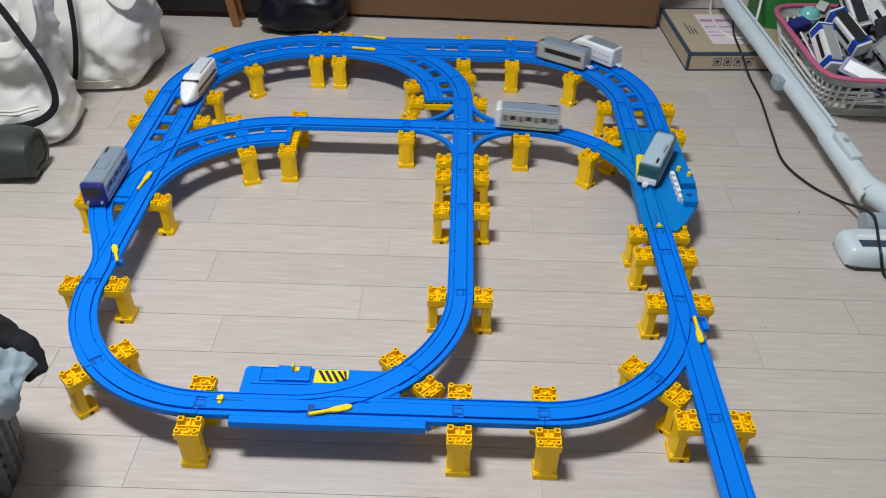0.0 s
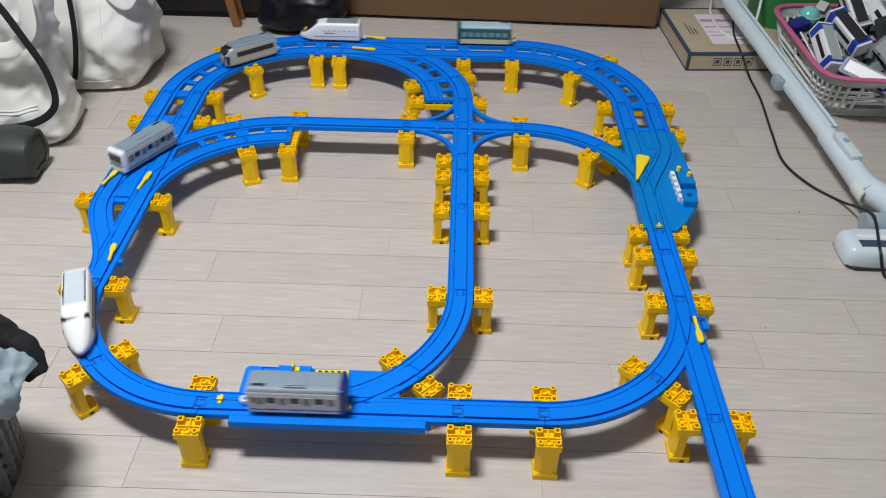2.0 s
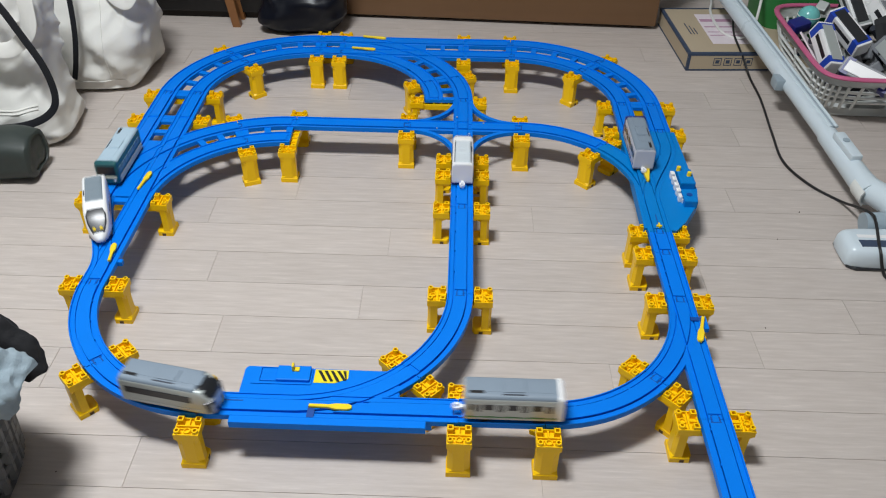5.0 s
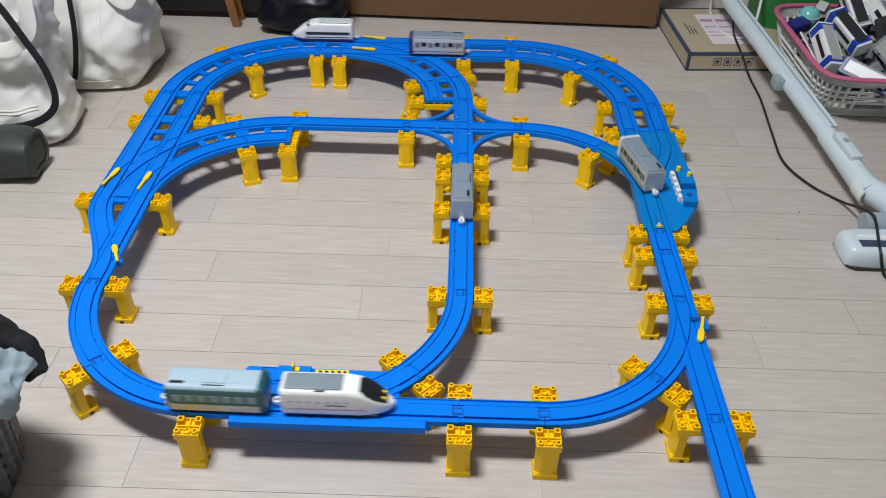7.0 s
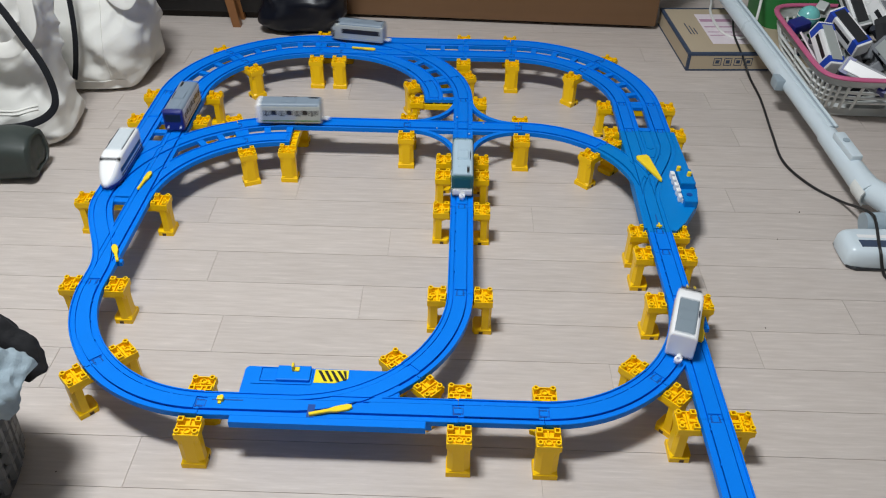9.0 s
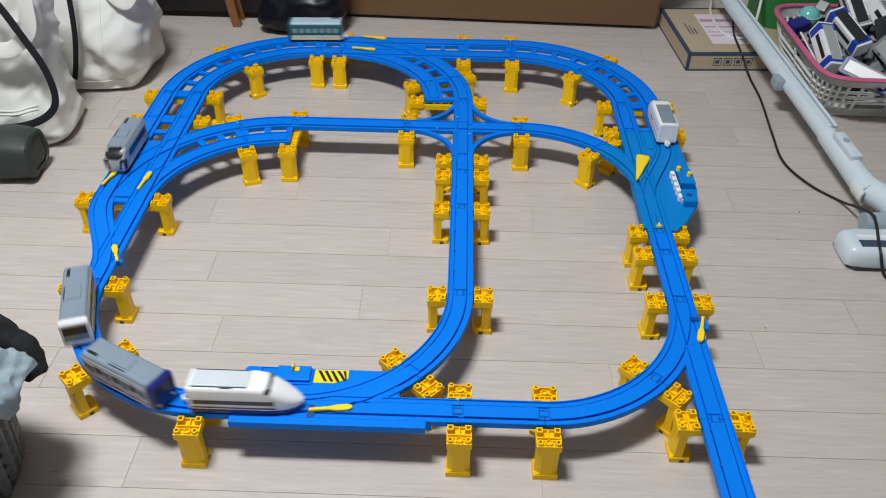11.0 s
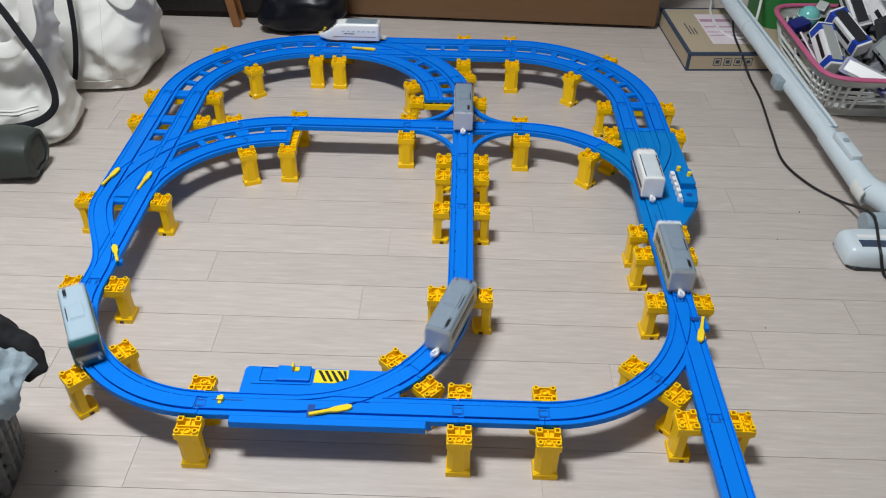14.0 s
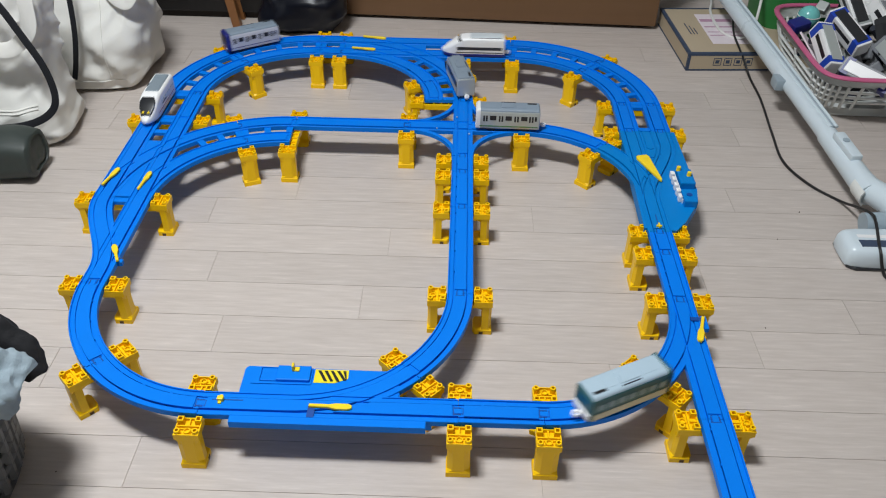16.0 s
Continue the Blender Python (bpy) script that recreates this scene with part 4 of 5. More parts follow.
part("bag_body", bm, CANVAS, tote_front, smooth=True)
for pts in HEM:
    part("hem", tube(bmesh.new(), pts, 0.0016, n=6), CANVAS, tote_front)


def webbing(parent, pts, wide, name="strap", material=None, up=(0, -1, 0.4), flat=0.10):
    return part(name, tube(bmesh.new(), smoothed(pts, 8), wide, n=10, flat=flat, up=up), material or STRAP, parent, "", smooth=True)


webbing(tote_front, [(-0.86, 0.470, 0.36), (-0.822, 0.468, 0.299), (-0.798, 0.466, 0.247), (-0.772, 0.464, 0.181), (-0.767, 0.462, 0.123), (-0.787, 0.462, 0.087), (-0.834, 0.462, 0.062), (-0.905, 0.462, 0.050), (-1.0, 0.462, 0.048), (-1.15, 0.46, 0.05)], 0.0072)
webbing(tote_front, [(-0.785, 0.50, 0.36), (-0.782, 0.487, 0.306), (-0.785, 0.480, 0.254), (-0.806, 0.478, 0.226), (-0.838, 0.478, 0.208), (-0.88, 0.478, 0.215), (-0.95, 0.485, 0.26)], 0.014, material=CANVAS)

tote_back = tagged(new("tote_bag"), "cream canvas tote bag bulging, with a dark strap", "tote bag", "canvas tote bags")
bm = soft_bag(-0.880, 0.815, [(0.0, 0.140, 0.085, 0.0, 0), (0.010, 0.160, 0.105, 0.0, 0), (0.05, 0.178, 0.112, 0, 0), (0.11, 0.192, 0.108, 0.0, 0), (0.19, 0.190, 0.095, 0.0, 0), (0.30, 0.160, 0.07, 0.02, 0)], n=130, seed=7.7, big=0.014)
SEAMS = [drape(bm, [(-0.765, 0.24), (-0.763, 0.12), (-0.766, 0.03)]), drape(bm, [(-0.98, 0.034), (-0.85, 0.030), (-0.735, 0.034)])]
part("bag_body", bm, CANVAS, tote_back, smooth=True)
webbing(tote_back, [(-0.800, 0.690, 0.29), (-0.800, 0.684, 0.222), (-0.808, 0.682, 0.148), (-0.823, 0.682, 0.084), (-0.836, 0.684, 0.047)], 0.006)
webbing(tote_back, [(-0.755, 0.76, 0.26), (-0.738, 0.735, 0.220), (-0.708, 0.728, 0.200), (-0.688, 0.735, 0.222), (-0.675, 0.76, 0.26)], 0.012, material=CANVAS)
for pts in SEAMS:
    part("seam", tube(bmesh.new(), pts, 0.0013, n=6), CANVAS, tote_back)

roll = tagged(new("rolled_fabric"), "dark green rolled nylon bundle lying on the floor", "rolled bundle")
bm = bmesh.new()
rings = []
for i in range(22):
    t = i / 21
    x = -1.253 + 0.455 * t
    k = 1.0 if t < 0.93 else 1.0 - 0.10 * (t - 0.93) / 0.07
    ring = []
    for j in range(36):
        a = 2 * math.pi * j / 36
        r = 0.049 * k * (1 + 0.05 * (j / 36)) * (1 + 0.04 * math.sin(2 * a + 0.6) - 0.07 * math.cos(4 * a) + 0.02 * math.cos(7 * a + 1))
        ring.append((x, 0.388 + r * math.cos(a) * 1.05, 0.046 + r * math.sin(a) * 0.92))
    rings.append(ring)
last = rings[-1]
for k, dx in ((0.97, 0.004), (0.88, 0.007), (0.74, 0.008), (0.71, 0.004), (0.50, 0.006), (0.28, 0.007), (0.05, 0.004)):
    rings.append([(-0.798 + dx, 0.388 + (y - 0.388) * k, 0.046 + (z - 0.046) * k) for _, y, z in last])
bm = loft(bm, rings)
part("roll_body", rumple(bm, 0.06, 0.009, 4.0, 0.022, 0.003), OLIVE, roll, smooth=True)
part("outer_flap", tube(bmesh.new(), smoothed([(-1.24, 0.340, 0.078), (-1.0, 0.337, 0.076), (-0.90, 0.338, 0.078), (-0.842, 0.341, 0.076)]), 0.006, n=8, flat=0.5), OLIVE, roll, smooth=True)

black_bag = tagged(new("black_bag"), "shiny black nylon bag slumped before the cabinet", "bag")
bm = soft_bag(-0.412, 1.098, [(0.0, 0.078, 0.034, 0, 0), (0.010, 0.086, 0.046, 0, 0), (0.05, 0.094, 0.048, 0, 0), (0.12, 0.098, 0.042, 0, 0), (0.30, 0.095, 0.033, 0, 0)], n=90, seed=1.9, big=0.020, small=0.006)
part("bag_body", bm, BLACKBAG, black_bag, smooth=True)
webbing(black_bag, [(-0.48, 1.048, 0.03), (-0.45, 1.044, 0.06), (-0.40, 1.042, 0.07), (-0.36, 1.046, 0.05)], 0.005)

# ---- flat parcel with printed edges
parcel = tagged(new("parcel"), "flat tan cardboard parcel with navy edges and labels", "cardboard box")
parcel.matrix_basis = pose(0.532, 0.903, 0, 0, 0, 3.5)
part("carton", boxed(0, 0.30, 0, 0.275, 0.0005, 0.044, bev=0.001), CARD, parcel)
for a in ((0, 0.30, -0.0006, 0.0, 0.0005, 0.0045), (0, 0.30, -0.0006, 0.0, 0.0385, 0.0445), (0, 0.006, -0.0007, -0.0001, 0.0045, 0.0385),
          (-0.0006, 0, 0, 0.275, 0.0385, 0.0445), (-0.0006, 0, 0, 0.275, 0.0005, 0.0045), (-0.0007, -0.0001, 0, 0.006, 0.0045, 0.0385),
          (0, 0.30, 0, 0.008, 0.044, 0.0446), (0, 0.007, 0.008, 0.275, 0.044, 0.0446), (0.007, 0.30, 0.268, 0.275, 0.044, 0.0446)):
    part("printed_edge", boxed(*a), CARDNAVY, parcel, "navy printed edge")
part("paper_label", boxed(0.072, 0.170, 0.055, 0.235, 0.0441, 0.0446, m=pose(0, 0, 0, 0, 0, -1)), LABELPINK, parcel, "pale pink paper label")
for y, h in ((0.185, 0.016), (0.15, 0.006), (0.12, 0.004), (0.10, 0.004)):
    part("label_bar", boxed(0.08, 0.160, y, y + h, 0.0447, 0.0450), LABELMAUVE, parcel, "mauve printed bar")
for i in range(3):
    part("print_bar", boxed(0.034 + i * 0.008, 0.0365 + i * 0.008, 0.11, 0.175 - 0.014 * i, 0.0441, 0.0445), CARDNAVY, parcel, "faint dark print")
for i in range(4):
    x = 0.062 + i * 0.0248
    for a in ((x, x + 0.019, 0.031, 0.0325), (x, x + 0.019, 0.0135, 0.015), (x, x + 0.0015, 0.015, 0.031), (x + 0.0175, x + 0.019, 0.015, 0.031), (x + 0.005, x + 0.014, 0.019, 0.027)):
        part("handling_mark", boxed(a[0], a[1], -0.0006, -0.0001, a[2], a[3]), CARDNAVY, parcel, "dark handling symbol")

# ---- upright cleaner's wand and floor head
cleaner = tagged(new("vacuum_wand"), "pale blue-grey vacuum cleaner wand lying, with floor head", "vacuum cleaner")
A, B = Vector((0.7335, 0.326, 0.046)), Vector((0.6425, 1.200, 0.110))
along = (B - A).normalized()
part("pipe", rod(bmesh.new(), A + along * 0.17, B + Vector((0.0025, 0, 0)), 0.0166, n=28), VACGREY, cleaner, smooth=True)
side_v = along.cross(Vector((0, 0, 1))).normalized()
up_v = side_v.cross(along)
for off in (-0.006, 0.006):
    part("pipe_rib", rod(bmesh.new(), A + along * 0.19 + up_v * 0.0158 + side_v * (off + 0.010), B + up_v * 0.0158 + side_v * (off + 0.010), 0.0035, n=10), VACGREY, cleaner, smooth=True)
part("pipe_groove", rod(bmesh.new(), A + along * 0.19 + up_v * 0.0146 + side_v * 0.010, B + up_v * 0.0146 + side_v * 0.010, 0.0032, n=8), VACDEEP, cleaner)
part("sleeve", rod(bmesh.new(), A + along * 0.015, A + along * 0.185, 0.0228, 0.0192, n=28), VACGREY, cleaner, smooth=True)
part("collar", rod(bmesh.new(), A + along * 0.0, A + along * 0.03, 0.0238, n=28), VACGREY, cleaner, smooth=True)
bm = bmesh.new()
box(bm, -0.011, 0.011, -0.040, 0.040, -0.006, 0.008, bev=0.004, m=Matrix.Translation(A + along * 0.115 + up_v * 0.0222) @ along.to_track_quat("Y", "Z").to_matrix().to_4x4())
part("release_catch", bm, VACGREY, cleaner, smooth=True)
part("release_button", rod(bmesh.new(), A + along * 0.125 + up_v * 0.0282, A + along * 0.125 + up_v * 0.0320, 0.0065, n=16), VACDEEP, cleaner)
bm = bmesh.new()
rings = []
for t in (-0.008, 0.030):
    out = [A + along * t + (up_v * math.cos(radians(a)) - side_v * math.sin(radians(a))) * 0.0246 for a in range(58, 143, 12)]
    back = [A + along * t + (up_v * math.cos(radians(a)) - side_v * math.sin(radians(a))) * 0.0215 for a in range(142, 57, -12)]
    rings.append(out + back)
loft(bm, rings)
part("type_label", bm, CLEARWHITE, cleaner, "white rating label")
bm = bmesh.new()
box(bm, -0.013, 0.012, -0.016, 0.020, -0.014, 0.010, bev=0.005, m=Matrix.Translation(A + along * 0.385 - side_v * 0.017))
part("clip", bm, VACDEEP, cleaner, smooth=True)
knee = smoothed([tuple(A + along * 0.02), (0.752, 0.300, 0.050), (0.765, 0.268, 0.044), (0.775, 0.235, 0.040)])
part("knee", tube(bmesh.new(), knee, 0.0235, n=20), VACGREY, cleaner, smooth=True)
part("pivot_cap", rod(bmesh.new(), (0.7005, 0.262, 0.028), (0.735, 0.262, 0.030), 0.0195, n=24), VACDEEP, cleaner, "mid grey round pivot cap", smooth=True)
bm = bmesh.new()
rings = []
for z, g in ((0.003, -0.002), (0.009, 0.0), (0.026, -0.001), (0.034, -0.004), (0.038, -0.009), (0.0392, -0.016)):
    ring = []
    for i in range(40):
        a = 2 * math.pi * i / 40
        e = 2 / 7
        ring.append((0.785 + math.copysign(abs(math.cos(a)) ** e, math.cos(a)) * (0.142 + g), 0.204 + math.copysign(abs(math.sin(a)) ** e, math.sin(a)) * (0.039 + g), z))
    rings.append(ring)
head = part("floor_head", loft(bm, rings), VACGREY, cleaner, "pale rounded floor head", smooth=True)
part("dark_panel", boxed(0.666, 0.89, 0.1815, 0.200, 0.0370, 0.0398, bev=0.0008), CARDNAVY, head, "dark navy top panel")
part("print_bar", boxed(0.668, 0.73, 0.2065, 0.2145, 0.0380, 0.0396), WHITE, head, "white unreadable print")
part("bumper", tube(bmesh.new(), [(0.650, 0.236, 0.0035), (0.650, 0.174, 0.0035), (0.660, 0.1675, 0.0035), (0.92, 0.1675, 0.0035)], 0.0032, n=8), TOYDARK, head)

cord = tagged(part("extension_lead", tube(bmesh.new(), smoothed([(0.735, 1.30, 0.065), (0.721, 1.234, 0.056), (0.668, 1.04, 0.050), (0.655, 0.93, 0.049), (0.664, 0.905, 0.030), (0.672, 0.86, 0.006), (0.669, 0.759, 0.004), (0.651, 0.609, 0.0035), (0.641, 0.498, 0.0035), (0.666, 0.419, 0.0035), (0.7045, 0.366, 0.004), (0.7063, 0.310, 0.030), (0.7075, 0.262, 0.050), (0.703, 0.234, 0.054), (0.695, 0.190, 0.0425), (0.692, 0.168, 0.036), (0.6975, 0.158, 0.015), (0.7037, 0.146, 0.0035), (0.72, 0.12, 0.0035), (0.76, 0.05, 0.0035)]), 0.0026, n=8), CORDBLACK, None, smooth=True), "thin black power lead winding over the floor", "power lead")
white_cord = tagged(part("charging_lead", tube(bmesh.new(), smoothed([(0.69, 1.40, 0.0475), (0.66, 1.235, 0.0475), (0.637, 1.144, 0.0475), (0.636, 1.03, 0.0475), (0.668, 0.990, 0.0475), (0.700, 1.000, 0.062), (0.722, 1.05, 0.118), (0.745, 1.13, 0.118), (0.765, 1.23, 0.05)]), 0.0034, n=8), CORDWHITE, None, smooth=True), "white charging lead looped on the parcel", "charging lead")

# ---- toy basket and green bin
basket = tagged(new("toy_basket"), "milky plastic basket with pink rim and square holes", "basket")
BX0, BX1, BY0, BY1 = 0.770, 1.16, 0.700, 0.975


def side_point(u, h):
    """A place on the basket's wall: u round the rim (0 to 1), h up it (0 to 1)."""
    grow = 0.055 * h
    x0, x1, y0, y1, r = BX0 - grow * 0.6, BX1 + grow, BY0 - grow * 1.25, BY1 + grow, 0.05
    a = 2 * math.pi * u
    e = 2 / 8
    return ((x0 + x1) / 2 + math.copysign(abs(math.cos(a)) ** e, math.cos(a)) * (x1 - x0) / 2, (y0 + y1) / 2 + math.copysign(abs(math.sin(a)) ** e, math.sin(a)) * (y1 - y0) / 2, 0.004 + 0.115 * h)


N = 72
for h0, h1, name in ((0.0, 0.20, "lower_band"), (0.78, 1.0, "upper_band")):
    bm = loft(bmesh.new(), [[side_point(i / N, h) for i in range(N)] for h in (h0, h1)], cap=False)
    bmesh.ops.solidify(bm, geom=bm.faces[:], thickness=0.003)
    part(name, bm, CLEARWHITE, basket, smooth=True)
for h in (0.36, 0.50, 0.64):
    part("lattice_ring", tube(bmesh.new(), [side_point(i / N, h) for i in range(N + 1)], 0.0034, n=6), CLEARWHITE, basket)
for i in range(N):
    if i % 2 == 0:
        part("lattice_bar", tube(bmesh.new(), [side_point(i / N, 0.18), side_point(i / N, 0.80)], 0.0034, n=6, up=(1, 0.2, 0)), CLEARWHITE, basket)
part("rim", tube(bmesh.new(), [side_point(i / N, 1.0) for i in range(N + 1)], 0.0065, n=10, flat=0.7), PINKRIM, basket, "pink plastic rim", smooth=True)
part("base", plate(bmesh.new(), [side_point(i / N, 0.02)[:2] for i in range(N)], 0.002, 0.008, warp=False), CLEARWHITE, basket)

green_bin = tagged(new("green_bin"), "open green plastic bin behind the toy basket", "bin")
rings = []
for k, z in ((0.92, 0.0), (1.0, 0.15), (1.05, 0.155), (1.05, 0.165), (0.97, 0.165), (0.90, 0.01)):
    rings.append([(0.845 + math.copysign(abs(math.cos(2 * math.pi * i / 40)) ** 0.4, math.cos(2 * math.pi * i / 40)) * 0.105 * k, 1.145 + math.copysign(abs(math.sin(2 * math.pi * i / 40)) ** 0.4, math.sin(2 * math.pi * i / 40)) * 0.095 * k, z) for i in range(40)])
part("bin_body", loft(bmesh.new(), rings), GREENBIN, green_bin, smooth=True)
part("bin_rim", tube(bmesh.new(), rings[2] + rings[2][:1], 0.005, n=8), GREENBIN, green_bin, smooth=True)


def toy_car(m, body, roof, band, label):
    root = tagged(new("toy_car"), label, "toy train", "toys piled in the basket")
    part("body", boxed(-0.055, 0.055, -0.018, 0.018, 0, 0.036, bev=0.003), body, root)
    part("roof", boxed(-0.045, 0.045, -0.012, 0.012, 0.036, 0.0385, bev=0.0008), roof, root)
    for x in (-0.042, 0.042):
        part("stripe", boxed(x - 0.008, x + 0.008, -0.0184, 0.0184, 0.004, 0.0364), band, root)
    for s in (-1, 1):
        part("window_band", boxed(-0.030, 0.030, s * 0.018 - 0.0004, s * 0.018 + 0.0004, 0.016, 0.026), GLASSDARK, root)
    for x in (-0.034, 0.034):
        part("wheel", rod(bmesh.new(), (x, -0.015, -0.003), (x, 0.015, -0.003), 0.008, n=14), CHASSIS, root)
    part("coupling", boxed(-0.068, -0.054, -0.003, 0.003, 0.002, 0.006, bev=0.001), WHITE, root)
    root.matrix_basis = m
    return root


toy_car(pose(0.828, 0.800, 0.138, 14, 22, -66), WHITE, TOYDARK, TOYBLUE, "white toy train car with blue ends in the basket")
toy_car(pose(0.772, 0.765, 0.116, -10, 28, -84), WHITE, SILVER, TOYBLUE, "white toy train car with pale roof in the basket")
toy_car(pose(0.925, 0.855, 0.138, -16, 26, -72), WHITE, TOYGREY, WHITE, "white and grey toy train car in the basket")
toy_car(pose(0.985, 0.885, 0.135, 30, 12, -56), SILVER, WHITE, TOYDARK, "silver toy train car lying in the basket")
toy_car(pose(0.930, 0.735, 0.112, 60, 14, -76), TOYGREY, SILVER, TOYGREY, "grey toy train car on its side in the basket")
toy_car(pose(0.850, 0.695, 0.090, 50, 10, -40), TOYGREY, WHITE, NAVY, "grey toy train car with white top in the basket")
toy_car(pose(0.995, 0.765, 0.118, -40, -8, 30), TOYDARK, TOYGREY, TOYDARK, "charcoal toy train car in the basket")
toy_car(pose(1.04, 0.84, 0.118, 10, 14, -20), TOYDARK, SILVER, WHITE, "charcoal toy train car with white ends in the basket")
toy_car(pose(0.905, 0.920, 0.112, 10, 4, 20), TOYDARK, TOYDARK, TOYGREY, "dark toy train car half buried in the basket")
toy_car(pose(0.872, 0.905, 0.158, 18, 40, -70), WHITE, TOYDARK, SILVER, "white toy train car standing steeply in the basket")
toy_car(pose(0.935, 0.945, 0.150, -24, 20, -40), WHITE, SILVER, TOYDARK, "white toy train car at the back of the basket")
toy_car(pose(0.905, 0.800, 0.128, -50, 20, -100), TOYDARK, TOYDARK, TOYDARK, "charcoal toy train car on its side in the basket")
toy_car(pose(0.995, 0.955, 0.145, 14, -10, 10), TOYDARK, TOYGREY, SILVER, "charcoal toy train car at the back of the basket")
heap_rng = random.Random(5)
for i in range(210):
    x, y = heap_rng.uniform(0.775, 1.14), heap_rng.uniform(0.70, 0.99)
    a, b, c = (heap_rng.uniform(0.006, 0.026) for _ in range(3))
    z = 0.05 + (0.062 + 0.14 * max(0, y - 0.78)) * heap_rng.random()
    material = heap_rng.choice((TOYDARK, TOYDARK, TOYDARK, TOYGREY, TOYGREY, SILVER, WHITE, CHASSIS))
    tagged(part("toy_piece", boxed(-a, a, -b * 0.6, b * 0.6, -c * 0.5, c * 0.5, bev=0.003, m=pose(x, y, z, heap_rng.uniform(-60, 60), heap_rng.uniform(-60, 60), heap_rng.uniform(0, 180))), material, None),
           "small plastic toy part in the heaped basket", "toy part", "toys piled in the basket")
bm = bmesh.new()
bmesh.ops.create_uvsphere(bm, u_segments=28, v_segments=18, radius=0.025, matrix=pose(0.792, 0.925, 0.132))
ball = tagged(part("toy_ball", bm, TOYTEAL, None, smooth=True), "turquoise and clear toy capsule ball on the heap", "toy ball")
part("seam_ring", tube(bmesh.new(), [(0.792 + 0.0252 * math.cos(2 * math.pi * i / 28), 0.925 + 0.0252 * math.sin(2 * math.pi * i / 28), 0.136) for i in range(29)], 0.0012, n=6), CLEARWHITE, ball)
tagged(part("toy_block", boxed(-0.022, 0.022, -0.016, 0.016, -0.012, 0.012, bev=0.005, m=pose(0.764, 0.898, 0.122, 12, -10, 20)), NAVY, None, smooth=True), "navy blue rounded toy block on the heap", "toy block")
tagged(part("toy_plate", boxed(-0.025, 0.025, -0.05, 0.05, -0.002, 0.002, bev=0.0008, m=pose(0.775, 0.805, 0.100, 20, 35, 20)), LABELPINK, None), "pale pink toy plate sticking out of the basket", "toy part")

# ---- laundry hamper with clothes
hamper = tagged(new("laundry_hamper"), "grey perforated plastic laundry hamper full of clothes", "laundry hamper")
HX, HY = -0.725, -0.372


def hamper_point(u, z):
    a = 2 * math.pi * u
    g = 1 + 0.30 * z
    return (HX + math.copysign(abs(math.cos(a)) ** 0.5, math.cos(a)) * 0.185 * g, HY + math.copysign(abs(math.sin(a)) ** 0.5, math.sin(a)) * 0.165 * g, z)


N = 64
for z0, z1, name in ((0.0, 0.022, "lower_band"), (0.185, 0.215, "upper_band")):
    bm = loft(bmesh.new(), [[hamper_point(i / N, z) for i in range(N)] for z in (z0, z1)], cap=False)
    bmesh.ops.solidify(bm, geom=bm.faces[:], thickness=0.003)
    part(name, bm, HAMPER, hamper, smooth=True)
for k in range(7):
    part("lattice_ring", tube(bmesh.new(), [hamper_point(i / N, 0.040 + 0.0205 * k) for i in range(N + 1)], 0.0066, n=6, flat=0.7), HAMPER, hamper)
for i in range(N):
    part("lattice_bar", tube(bmesh.new(), [hamper_point(i / N, 0.015), hamper_point(i / N, 0.19)], 0.0068, n=6, up=(1, 0.2, 0)), HAMPER, hamper)
part("rim", tube(bmesh.new(), [hamper_point(i / N, 0.215) for i in range(N + 1)], 0.007, n=8), HAMPER, hamper, smooth=True)
part("base", plate(bmesh.new(), [hamper_point(i / N, 0.004)[:2] for i in range(N)], 0.001, 0.006, warp=False), HAMPER, hamper)


def cloth_lump(pts, widths, heights, seed, n=26, amount=0.010):
    """A rumpled heap of cloth along a line of points."""
    line_pts = smoothed(pts, 7)
    m = len(line_pts)
    rings = []
    for i, p in enumerate(line_pts):
        t = i / (m - 1)
        w = float(np.interp(t, np.linspace(0, 1, len(widths)), widths))
        h = float(np.interp(t, np.linspace(0, 1, len(heights)), heights))
        d = (line_pts[min(i + 1, m - 1)] - line_pts[max(i - 1, 0)]).normalized()
        s = d.cross(Vector((0, 0, 1))).normalized()
        v = s.cross(d)
        rings.append([p + s * (w * math.cos(2 * math.pi * k / n)) + v * (h * math.sin(2 * math.pi * k / n)) for k in range(n)])
    bm = loft(bmesh.new(), rings)
    bmesh.ops.subdivide_edges(bm, edges=bm.edges[:], cuts=2, use_grid_fill=True)
    return rumple(bm, 0.03, amount, seed, 0.010, amount * 0.4)


towel = tagged(part("towel", cloth_lump([(-0.765, -0.34, 0.200), (-0.605, -0.330, 0.218), (-0.520, -0.314, 0.210), (-0.475, -0.304, 0.184)], [0.09, 0.075, 0.050, 0.030], [0.03, 0.034, 0.032, 0.022], 3.0, amount=0.013), TOWEL, None, smooth=True), "blue-grey towelling garment hanging over the hamper rim", "towel")
tagged(part("towel_sleeve", cloth_lump([(-0.60, -0.365, 0.228), (-0.53, -0.350, 0.218), (-0.492, -0.334, 0.198), (-0.478, -0.326, 0.180)], [0.026, 0.026, 0.024, 0.016], [0.016, 0.02, 0.02, 0.013], 9.0, amount=0.009), TOWEL, None, smooth=True), "rumpled blue-grey towelling sleeve over the hamper", "sleeve")
